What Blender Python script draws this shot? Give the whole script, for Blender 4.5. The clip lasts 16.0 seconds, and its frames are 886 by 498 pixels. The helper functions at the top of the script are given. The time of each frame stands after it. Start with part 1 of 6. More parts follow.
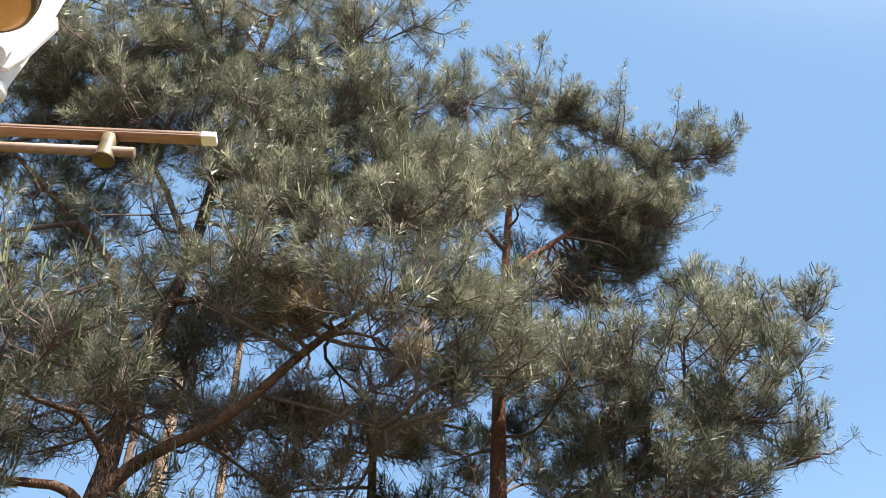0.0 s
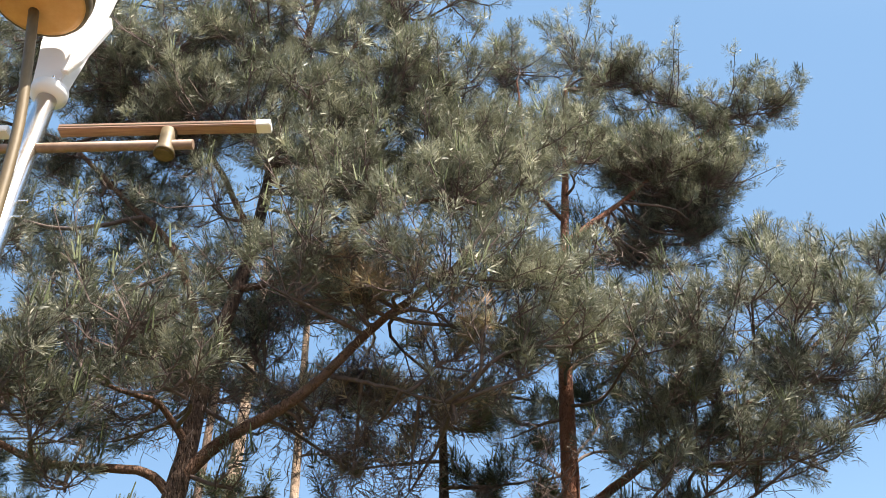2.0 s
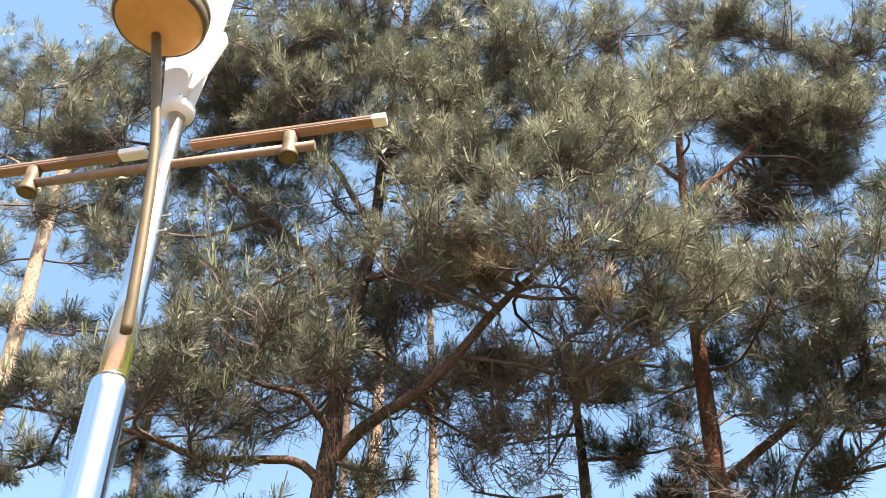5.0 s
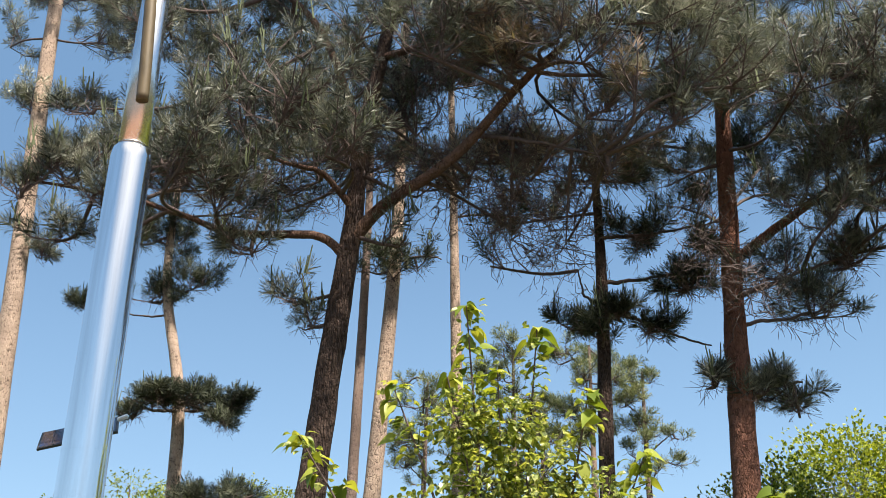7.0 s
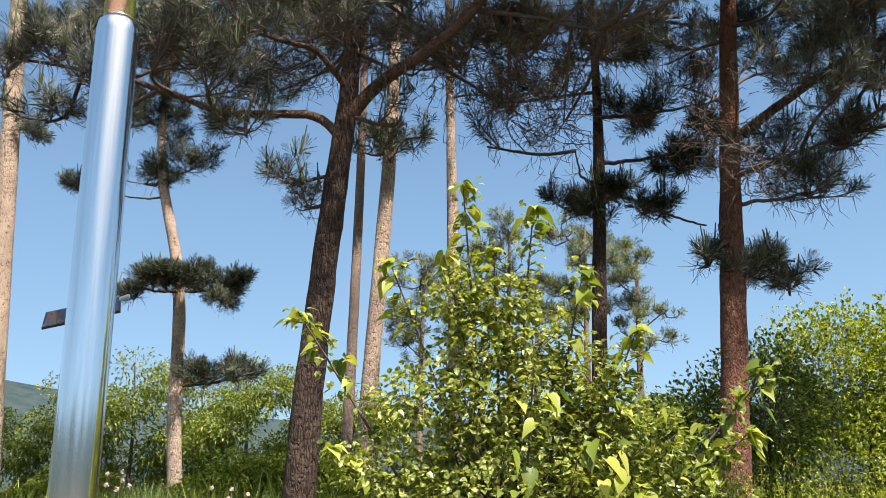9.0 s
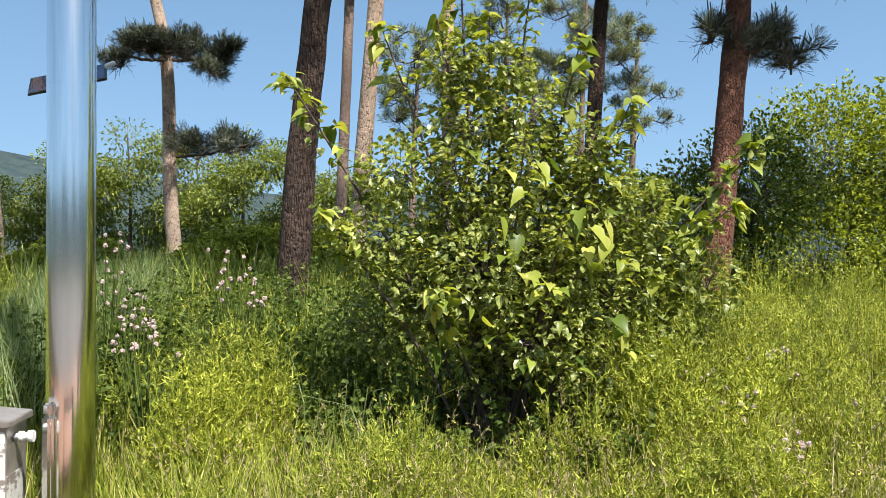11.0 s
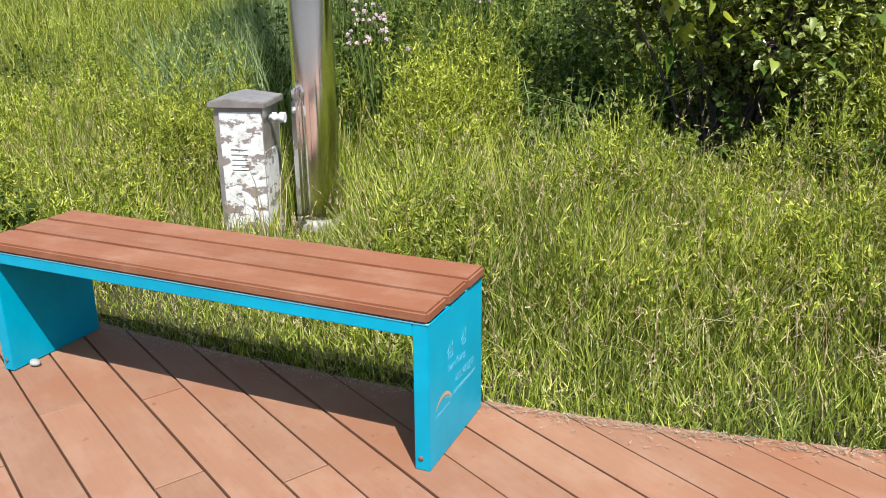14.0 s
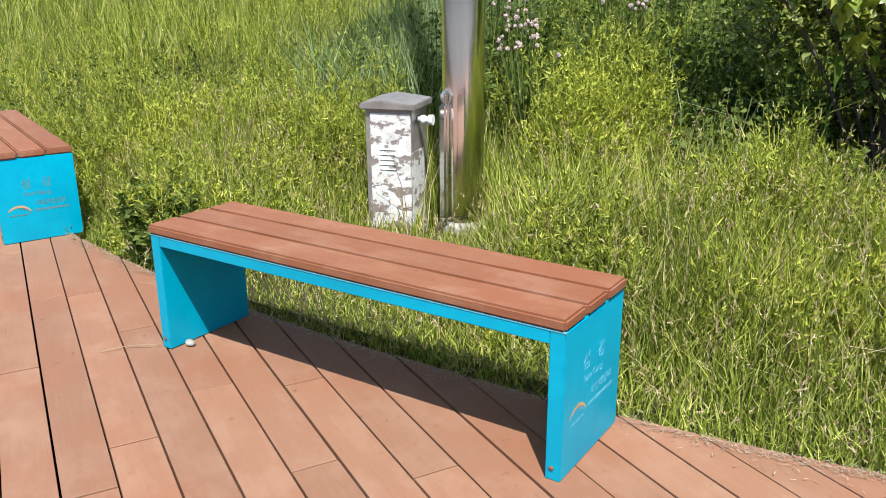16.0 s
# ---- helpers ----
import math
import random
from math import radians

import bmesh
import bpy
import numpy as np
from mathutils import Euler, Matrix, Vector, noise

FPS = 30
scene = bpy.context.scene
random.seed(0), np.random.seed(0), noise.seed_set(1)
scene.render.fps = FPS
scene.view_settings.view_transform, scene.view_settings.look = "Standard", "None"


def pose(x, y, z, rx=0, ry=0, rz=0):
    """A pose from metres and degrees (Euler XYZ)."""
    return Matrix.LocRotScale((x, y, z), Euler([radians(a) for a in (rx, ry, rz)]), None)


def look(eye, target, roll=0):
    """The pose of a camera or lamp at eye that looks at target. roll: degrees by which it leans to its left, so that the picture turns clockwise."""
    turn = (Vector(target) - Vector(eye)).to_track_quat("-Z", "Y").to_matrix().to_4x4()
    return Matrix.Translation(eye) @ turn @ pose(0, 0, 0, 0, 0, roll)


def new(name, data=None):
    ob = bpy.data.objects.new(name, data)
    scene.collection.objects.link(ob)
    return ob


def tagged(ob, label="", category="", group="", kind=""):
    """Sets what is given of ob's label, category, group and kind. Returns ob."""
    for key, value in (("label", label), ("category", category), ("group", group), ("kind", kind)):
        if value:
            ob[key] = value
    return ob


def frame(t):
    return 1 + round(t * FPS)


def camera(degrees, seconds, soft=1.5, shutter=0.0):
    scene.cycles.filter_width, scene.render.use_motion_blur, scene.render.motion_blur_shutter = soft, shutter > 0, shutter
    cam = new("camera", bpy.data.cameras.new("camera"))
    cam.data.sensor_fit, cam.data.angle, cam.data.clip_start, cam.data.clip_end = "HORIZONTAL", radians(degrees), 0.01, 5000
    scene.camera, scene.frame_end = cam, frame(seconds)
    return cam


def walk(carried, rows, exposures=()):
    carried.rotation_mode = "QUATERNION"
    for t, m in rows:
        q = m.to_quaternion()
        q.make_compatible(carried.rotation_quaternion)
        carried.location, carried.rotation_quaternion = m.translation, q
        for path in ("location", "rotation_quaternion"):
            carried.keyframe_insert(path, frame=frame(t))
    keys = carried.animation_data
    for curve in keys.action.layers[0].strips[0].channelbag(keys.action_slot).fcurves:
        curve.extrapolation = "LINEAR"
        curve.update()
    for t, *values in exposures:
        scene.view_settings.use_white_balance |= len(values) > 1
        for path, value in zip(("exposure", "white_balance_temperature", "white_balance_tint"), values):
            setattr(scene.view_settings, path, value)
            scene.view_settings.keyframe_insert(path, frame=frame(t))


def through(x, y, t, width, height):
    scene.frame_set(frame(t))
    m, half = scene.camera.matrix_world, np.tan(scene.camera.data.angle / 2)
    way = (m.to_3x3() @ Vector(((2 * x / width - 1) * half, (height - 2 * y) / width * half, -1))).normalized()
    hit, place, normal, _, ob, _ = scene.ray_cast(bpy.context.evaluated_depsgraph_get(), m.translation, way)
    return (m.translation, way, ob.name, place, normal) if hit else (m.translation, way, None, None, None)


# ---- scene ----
cam = camera(56.10, 16.0, soft=0.8)
# seconds, eye x y z, heading, pitch, lean
ROWS = [
    (0.0, 0.080, -0.022, 1.506, -17.85, 41.26, -3.82),
    (0.5, 0.077, -0.029, 1.498, -15.26, 40.60, -2.82),
    (1.0, 0.071, -0.034, 1.492, -15.38, 40.14, -3.78),
    (1.5, 0.078, -0.031, 1.489, -14.62, 40.03, -4.29),
    (2.0, 0.081, -0.028, 1.489, -12.41, 39.81, -3.56),
    (2.5, 0.082, -0.029, 1.495, -12.82, 39.37, -4.39),
    (3.0, 0.077, -0.031, 1.498, -12.13, 39.10, -4.31),
    (3.5, 0.066, -0.038, 1.499, -9.07, 39.06, -3.14),
    (3.7, 0.051, -0.041, 1.509, -8.36, 39.40, -3.11),
    (5.8, -0.018, -0.062, 1.456, -0.41, 35.95, -2.10),
    (6.0, -0.018, -0.039, 1.450, -0.49, 33.28, -2.09),
    (6.5, -0.005, -0.010, 1.428, -0.44, 29.12, -1.65),
    (7.0, 0.011, 0.019, 1.409, -0.09, 24.13, -1.14),
    (7.5, 0.019, 0.021, 1.404, 0.08, 22.44, -1.03),
    (8.0, 0.010, 0.029, 1.403, -0.17, 20.96, -1.26),
    (8.2, 0.008, 0.028, 1.402, -0.27, 20.02, -1.35),
    (10.3, 0.019, 0.070, 1.359, 0.00, 7.32, -1.18),
    (10.5, 0.022, 0.072, 1.355, -0.18, 5.54, -1.37),
    (11.0, 0.026, 0.081, 1.336, -0.37, 0.89, -0.26),
    (11.5, 0.028, 0.083, 1.333, -0.20, -6.03, 0.42),
    (12.0, 0.049, 0.085, 1.301, 1.11, -10.88, -0.01),
    (12.5, 0.042, 0.078, 1.286, 1.08, -12.06, 0.47),
    (13.0, 0.027, 0.082, 1.256, 1.58, -15.99, 0.78),
    (13.5, 0.014, 0.073, 1.250, 7.27, -18.48, 0.40),
    (14.0, 0.000, 0.077, 1.238, 14.75, -18.47, -0.41),
    (14.5, -0.008, 0.063, 1.239, 21.47, -18.34, -0.96),
    (15.0, -0.012, 0.072, 1.230, 24.74, -17.86, -0.65),
    (15.5, -0.011, 0.075, 1.238, 24.87, -17.83, -0.68),
    (16.0, -0.011, 0.079, 1.230, 24.71, -17.96, -0.35),
]


def carried_pose(x, y, z, heading, pitch, lean):
    return pose(x, y, z, 90 + pitch, 0, heading) @ pose(0, 0, 0, 0, 0, lean)


EXPOSURES = [(0.0, 1.63, 7150, 13), (2.0, 1.63, 7250, 13), (2.4, 1.99, 7700, 16), (3.7, 2.11, 7800, 17), (5.8, 1.42, 7150, 13), (6.3, 1.08, 6950, 12), (8.2, 1.10, 6950, 12), (10.3, 1.00, 6750, 10), (12.0, 0.84, 6300, 10), (14.0, 0.78, 6100, 10), (16.0, 0.76, 6080, 10)]
walk(cam, [(t, carried_pose(*rest)) for t, *rest in ROWS], EXPOSURES)

# ---- sky and sun ----
SUN_WAY = Vector((0.50, -0.80, 1.60)).normalized()
world = bpy.data.worlds.new("sky")
scene.world = world
world.use_nodes = True
wn = world.node_tree
sky = wn.nodes.new("ShaderNodeTexSky")
sky.sky_type = "NISHITA"
sky.sun_disc = False
sky.sun_elevation = math.asin(SUN_WAY.z)
sky.sun_rotation = math.atan2(SUN_WAY.x, SUN_WAY.y)
sky.air_density, sky.dust_density, sky.ozone_density, sky.altitude = 1.0, 0.3, 1.6, 600
# a blue ramp evens the sky out between horizon and zenith; the pale aureole round the sun, out of view, is added to
# brighten the lamp pole
tint = wn.nodes.new("ShaderNodeMix")
tint.data_type, tint.blend_type = "RGBA", "MIX"
tint.inputs[0].default_value = 0.8
up_way = wn.nodes.new("ShaderNodeTexCoord")
height = wn.nodes.new("ShaderNodeSeparateXYZ")
wn.links.new(up_way.outputs["Generated"], height.inputs[0])
haze = wn.nodes.new("ShaderNodeValToRGB")
haze.color_ramp.elements[0].position, haze.color_ramp.elements[0].color = 0.02, (0.39, 0.70, 1.08, 1)
haze.color_ramp.elements[1].position, haze.color_ramp.elements[1].color = 0.45, (0.200, 0.400, 0.700, 1)
wn.links.new(height.outputs["Z"], haze.inputs[0])
bright = wn.nodes.new("ShaderNodeVectorMath")
bright.operation = "SCALE"
bright.inputs["Scale"].default_value = 6.0
wn.links.new(haze.outputs[0], bright.inputs[0])
towards = wn.nodes.new("ShaderNodeVectorMath")
towards.operation = "DOT_PRODUCT"
towards.inputs[1].default_value = SUN_WAY
wn.links.new(up_way.outputs["Generated"], towards.inputs[0])
aureole = wn.nodes.new("ShaderNodeMapRange")
aureole.interpolation_type = "SMOOTHERSTEP"
for slot, value in (("From Min", 0.56), ("From Max", 1.0), ("To Min", 0.0), ("To Max", 1.0)):
    aureole.inputs[slot].default_value = value
wn.links.new(towards.outputs["Value"], aureole.inputs["Value"])
pale = wn.nodes.new("ShaderNodeMix")
pale.data_type, pale.blend_type = "RGBA", "MIX"
pale.inputs[7].default_value = (9.0, 9.3, 9.6, 1)
wn.links.new(aureole.outputs["Result"], pale.inputs[0])
wn.links.new(bright.outputs[0], pale.inputs[6])
wn.links.new(pale.outputs[2], tint.inputs[7])
wn.links.new(sky.outputs[0], tint.inputs[6])
wn.links.new(tint.outputs[2], wn.nodes["Background"].inputs[0])
wn.nodes["Background"].inputs[1].default_value = 0.08
sun_data = bpy.data.lights.new("sun", "SUN")
sun_data.energy, sun_data.angle, sun_data.color = 5.0, radians(0.55), (1.0, 0.955, 0.88)
sun = new("sun", sun_data)
sun.matrix_world = look(SUN_WAY * 60, (0, 0, 0))


# ---- materials ----
def material(name):
    m = bpy.data.materials.new(name)
    m.use_nodes = True
    nt = m.node_tree
    return m, nt, nt.nodes["Principled BSDF"], nt.nodes["Material Output"]


def node(nt, kind, **values):
    n = nt.nodes.new(kind)
    for key, value in values.items():
        n.inputs[key.replace("_", " ")].default_value = value
    return n


def coords(nt, scale=(1, 1, 1), kind="Object"):
    tc, mp = nt.nodes.new("ShaderNodeTexCoord"), nt.nodes.new("ShaderNodeMapping")
    mp.inputs["Scale"].default_value = scale
    nt.links.new(tc.outputs[kind], mp.inputs["Vector"])
    return mp.outputs[0]


def noise_tex(nt, where, scale, detail=4.0, rough=0.6):
    n = node(nt, "ShaderNodeTexNoise", Scale=scale, Detail=detail, Roughness=rough)
    nt.links.new(where, n.inputs["Vector"])
    return n.outputs["Fac"]


def ramp(nt, fac, stops):
    r = nt.nodes.new("ShaderNodeValToRGB")
    while len(r.color_ramp.elements) < len(stops):
        r.color_ramp.elements.new(0.5)
    for e, (p, c) in zip(r.color_ramp.elements, stops):
        e.position = p
        e.color = (*c, 1) if len(c) == 3 else c
    nt.links.new(fac, r.inputs[0])
    return r.outputs[0]


def mix(nt, fac, a, b, blend="MIX"):
    n = nt.nodes.new("ShaderNodeMix")
    n.data_type, n.blend_type = "RGBA", blend
    for value, slot in ((fac, n.inputs[0]), (a, n.inputs[6]), (b, n.inputs[7])):
        if isinstance(value, bpy.types.NodeSocket):
            nt.links.new(value, slot)
        elif isinstance(value, tuple):
            slot.default_value = (*value, 1)
        else:
            slot.default_value = value
    return n.outputs[2]


def bump(nt, height, strength, distance, bsdf):
    b = node(nt, "ShaderNodeBump", Strength=strength, Distance=distance)
    nt.links.new(height, b.inputs["Height"])
    nt.links.new(b.outputs[0], bsdf.inputs["Normal"])


def leafy(name, stops, through=0.35, rough=0.5, patch=1.2, amount=0.55, gloss=0.35, glow=(1.25, 1.2, 0.5)):
    """Foliage: one hue a leaf, slow drift across the plant, some light passing through."""
    m, nt, bsdf, out = material(name)
    geo = nt.nodes.new("ShaderNodeNewGeometry")
    leaf = ramp(nt, geo.outputs["Random Per Island"], stops)
    drift = ramp(nt, noise_tex(nt, coords(nt), patch, 3.0), [(0.3, (0.6, 0.62, 0.6)), (0.7, (1.25, 1.2, 1.1))])
    colour = mix(nt, amount, leaf, drift, "MULTIPLY")
    nt.links.new(colour, bsdf.inputs["Base Color"])
    bsdf.inputs["Roughness"].default_value = rough
    bsdf.inputs["Specular IOR Level"].default_value = gloss
    tr = nt.nodes.new("ShaderNodeBsdfTranslucent")
    warm = mix(nt, 1.0, colour, glow, "MULTIPLY")
    nt.links.new(warm, tr.inputs["Color"])
    ms = nt.nodes.new("ShaderNodeMixShader")
    ms.inputs[0].default_value = through
    nt.links.new(bsdf.outputs[0], ms.inputs[1])
    nt.links.new(tr.outputs[0], ms.inputs[2])
    nt.links.new(ms.outputs[0], out.inputs["Surface"])
    return m


def bark(name, dark, light, plate=(11, 11, 2.4), rough=0.95, depth=0.03, crack=0.42):
    m, nt, bsdf, _ = material(name)
    where = coords(nt, plate)
    vor = node(nt, "ShaderNodeTexVoronoi", Scale=1.6, Randomness=1.0)
    vor.feature = "DISTANCE_TO_EDGE"
    warp = mix(nt, 0.45, where, node_vec_noise(nt, where), "ADD")
    nt.links.new(warp, vor.inputs["Vector"])
    broken = ramp(nt, noise_tex(nt, coords(nt), 14, 5.0), [(0.42, (0.95, 0.95, 0.95)), (0.60, (0, 0, 0))])
    edge = mix(nt, 1.0, ramp(nt, vor.outputs["Distance"], [(0.0, (0, 0, 0)), (0.13, (1, 1, 1))]), broken, "ADD")
    grain = noise_tex(nt, coords(nt, (30, 30, 9)), 1.5, 6.0)
    base = mix(nt, grain, dark, light)
    broad = ramp(nt, noise_tex(nt, coords(nt), 1.7, 3.0), [(0.35, (0.65, 0.62, 0.6)), (0.68, (1.2, 1.15, 1.1))])
    base = mix(nt, 0.8, base, broad, "MULTIPLY")
    cracked = mix(nt, edge, tuple(c * crack for c in dark), base)
    nt.links.new(cracked, bsdf.inputs["Base Color"])
    bsdf.inputs["Roughness"].default_value = rough
    bsdf.inputs["Specular IOR Level"].default_value = 0.15
    relief = mix(nt, 0.35, edge, grain)
    bump(nt, relief, 0.9, depth, bsdf)
    return m


def node_vec_noise(nt, where):
    n = node(nt, "ShaderNodeTexNoise", Scale=1.3, Detail=3.0)
    nt.links.new(where, n.inputs["Vector"])
    return n.outputs["Color"]


def painted(name, a, b, scale, rough, metal=0.0, relief=0.25, distance=0.003, stretch=(1, 1, 1), object_shift=0.0, spec=0.5):
    """Two tones at two scales, fine relief; object_shift varies the tone from piece to piece."""
    m, nt, bsdf, _ = material(name)
    where = coords(nt, stretch)
    fine, slow = noise_tex(nt, where, scale, 7.0, 0.65), noise_tex(nt, where, scale * 0.13, 3.0)
    colour = mix(nt, ramp(nt, fine, [(0.3, (0, 0, 0)), (0.72, (1, 1, 1))]), a, b)
    colour = mix(nt, 0.7, colour, ramp(nt, slow, [(0.3, (0.78, 0.78, 0.78)), (0.7, (1.16, 1.15, 1.14))]), "MULTIPLY")
    if object_shift:
        info = nt.nodes.new("ShaderNodeObjectInfo")
        low, high = 1 - object_shift, 1 + object_shift
        colour = mix(nt, 1.0, colour, ramp(nt, info.outputs["Random"], [(0.0, (low, low, low * 0.97)), (1.0, (high, high * 0.98, high * 0.96))]), "MULTIPLY")
    nt.links.new(colour, bsdf.inputs["Base Color"])
    bsdf.inputs["Roughness"].default_value = rough
    bsdf.inputs["Metallic"].default_value = metal
    bsdf.inputs["Specular IOR Level"].default_value = spec
    bump(nt, fine, relief, distance, bsdf)
    return m


def deck_paint(name, paint, worn, pale, spot, fresh):
    """Opaque stain over timber: grain along x, rubbed and dusty patches, small stains."""
    m, nt, bsdf, _ = material(name)
    info = nt.nodes.new("ShaderNodeObjectInfo")
    tc = nt.nodes.new("ShaderNodeTexCoord")
    shift = nt.nodes.new("ShaderNodeVectorMath")
    shift.operation = "MULTIPLY_ADD"
    nt.links.new(info.outputs["Random"], shift.inputs[0])
    shift.inputs[1].default_value = (37, 53, 11)
    nt.links.new(tc.outputs["Object"], shift.inputs[2])
    def mapped(scale):
        mp = nt.nodes.new("ShaderNodeMapping")
        mp.inputs["Scale"].default_value = scale
        nt.links.new(shift.outputs[0], mp.inputs["Vector"])
        return mp.outputs[0]
    grain = noise_tex(nt, mapped((3, 70, 70)), 1.6, 6.0, 0.7)
    rub = noise_tex(nt, mapped((3, 4.5, 4.5)), 1.4, 6.0, 0.7)
    dots = noise_tex(nt, mapped((26, 26, 26)), 1.0, 2.0, 0.5)
    colour = mix(nt, ramp(nt, grain, [(0.34, (0, 0, 0)), (0.7, (1, 1, 1))]), worn, paint)
    patch = noise_tex(nt, coords(nt), 1.3, 4.0, 0.6)
    colour = mix(nt, ramp(nt, patch, [(0.46, (0, 0, 0)), (0.66, (0.8, 0.8, 0.8))]), colour, fresh)
    colour = mix(nt, ramp(nt, rub, [(0.47, (0, 0, 0)), (0.78, (0.75, 0.75, 0.75))]), colour, pale)
    colour = mix(nt, ramp(nt, dots, [(0.22, (0.6, 0.6, 0.6)), (0.30, (0, 0, 0))]), colour, spot)
    tone = ramp(nt, info.outputs["Random"], [(0.0, (0.90, 0.90, 0.90)), (1.0, (1.07, 1.06, 1.05))])
    nt.links.new(mix(nt, 1.0, colour, tone, "MULTIPLY"), bsdf.inputs["Base Color"])
    nt.links.new(ramp(nt, rub, [(0.3, (0.55, 0.55, 0.55)), (0.8, (0.8, 0.8, 0.8))]), bsdf.inputs["Roughness"])
    bsdf.inputs["Specular IOR Level"].default_value = 0.3
    bump(nt, grain, 0.35, 0.002, bsdf)
    return m


M_NEEDLE = leafy("pine needles", [(0.0, (0.056, 0.064, 0.051)), (0.35, (0.146, 0.157, 0.129)), (0.8, (0.308, 0.322, 0.268)), (1.0, (0.47, 0.475, 0.41))], 0.20, 0.5, 1.6, 0.8, 0.2, (1.05, 1.1, 0.9))
# copy of the needles above with the crown's own shade in the colour
M_NEEDLE_PART_SHADE = leafy("part-shade pine needles", [(0.0, (0.042, 0.049, 0.041)), (0.35, (0.102, 0.112, 0.095)), (0.8, (0.222, 0.232, 0.196)), (1.0, (0.36, 0.365, 0.31))], 0.20, 0.5, 1.6, 0.8, 0.25, (1.05, 1.1, 0.9))
# darkest needle copy: deep shade put into the colour of the pines behind
M_NEEDLE_DEEP_SHADE = leafy("deep-shade pine needles", [(0.0, (0.030, 0.038, 0.026)), (0.6, (0.066, 0.078, 0.052)), (1.0, (0.14, 0.150, 0.105))], 0.12, 0.5, 0.8, 0.55, 0.2, (1.05, 1.1, 0.8))
M_NEEDLE_OPEN = leafy("grey-green pine needles", [(0.0, (0.085, 0.105, 0.060)), (0.6, (0.20, 0.235, 0.125)), (1.0, (0.38, 0.40, 0.24))], 0.25, 0.5, 0.8, 0.55, 0.2)
M_CANDLE = leafy("young pine shoots", [(0.0, (0.085, 0.105, 0.06)), (1.0, (0.17, 0.20, 0.12))], 0.2, 0.7, gloss=0.1)
M_DEAD = leafy("withered needles", [(0.0, (0.17, 0.120, 0.098)), (0.6, (0.32, 0.240, 0.192)), (1.0, (0.52, 0.435, 0.345))], 0.15, 0.7)
M_BARK_DARK = bark("dark fissured bark", (0.046, 0.032, 0.028), (0.14, 0.100, 0.082), (22, 22, 3.2), crack=0.5)
M_BARK_RED = bark("red pine bark", (0.15, 0.070, 0.050), (0.34, 0.170, 0.122), (24, 24, 6.0), crack=0.6)
M_BARK_PALE = bark("pale flaking bark", (0.30, 0.205, 0.155), (0.72, 0.585, 0.480), (15, 15, 8), depth=0.018, crack=0.22)
M_BARK_GREY = bark("grey-brown bark", (0.20, 0.145, 0.125), (0.40, 0.31, 0.265), (30, 30, 9), depth=0.015, crack=0.6)
M_TWIG = painted("twig bark", (0.062, 0.045, 0.040), (0.155, 0.112, 0.102), 20, 0.9)
M_LEAF_BIG = leafy("mulberry leaves", [(0.0, (0.080, 0.138, 0.022)), (0.5, (0.265, 0.33, 0.050)), (1.0, (0.53, 0.54, 0.12))], 0.42, 0.4, 2.0, 0.35)
M_LEAF_SMALL = leafy("small shrub leaves", [(0.0, (0.085, 0.125, 0.030)), (0.45, (0.225, 0.285, 0.072)), (0.8, (0.40, 0.44, 0.13)), (1.0, (0.60, 0.60, 0.23))], 0.44, 0.34, 2.2, 0.7, 0.55)
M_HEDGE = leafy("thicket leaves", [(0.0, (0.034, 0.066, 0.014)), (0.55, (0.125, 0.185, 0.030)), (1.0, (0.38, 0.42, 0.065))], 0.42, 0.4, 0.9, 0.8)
# brighter copy of the thicket leaves, with sunshine in the colour
M_SUNLEAF = leafy("sunlit thicket leaves", [(0.0, (0.058, 0.095, 0.015)), (0.5, (0.225, 0.290, 0.038)), (1.0, (0.50, 0.53, 0.090))], 0.42, 0.4, 0.9, 0.6)
M_TREE = leafy("feathery tree leaves", [(0.0, (0.050, 0.088, 0.020)), (0.5, (0.170, 0.230, 0.048)), (1.0, (0.43, 0.47, 0.10))], 0.42, 0.5, 0.7, 0.75)
M_GRASS = leafy("meadow grass", [(0.0, (0.080, 0.115, 0.016)), (0.45, (0.218, 0.276, 0.036)), (0.85, (0.375, 0.425, 0.080)), (1.0, (0.60, 0.55, 0.20))], 0.22, 0.5, 1.6, 0.9, 0.2)
M_REED = leafy("tall blue-green grass", [(0.0, (0.10, 0.155, 0.058)), (0.6, (0.22, 0.295, 0.12)), (1.0, (0.40, 0.46, 0.23))], 0.3, 0.42, 1.0, 0.5)
M_WEED = leafy("feathery weeds", [(0.0, (0.085, 0.122, 0.016)), (0.5, (0.312, 0.372, 0.047)), (1.0, (0.60, 0.61, 0.12))], 0.32, 0.5, 1.5, 0.85, 0.22)
# its dark green also carries the shade of the hollow by the shrub
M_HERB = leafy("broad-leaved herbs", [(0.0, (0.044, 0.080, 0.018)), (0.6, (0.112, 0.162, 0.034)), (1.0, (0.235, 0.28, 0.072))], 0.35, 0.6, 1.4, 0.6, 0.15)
M_STRAW = leafy("dry straw", [(0.0, (0.25, 0.185, 0.095)), (0.6, (0.42, 0.335, 0.19)), (1.0, (0.56, 0.485, 0.31))], 0.2, 0.7, 3.0, 0.4)
M_CHAFF = leafy("grey-brown chaff", [(0.0, (0.17, 0.14, 0.105)), (0.6, (0.33, 0.28, 0.21)), (1.0, (0.50, 0.45, 0.35))], 0.1, 0.8, 3.0, 0.4)
M_FLOWER = leafy("thistle heads", [(0.0, (0.20, 0.135, 0.115)), (0.6, (0.37, 0.27, 0.265)), (1.0, (0.54, 0.43, 0.44))], 0.3, 0.8, 4.0, 0.3)
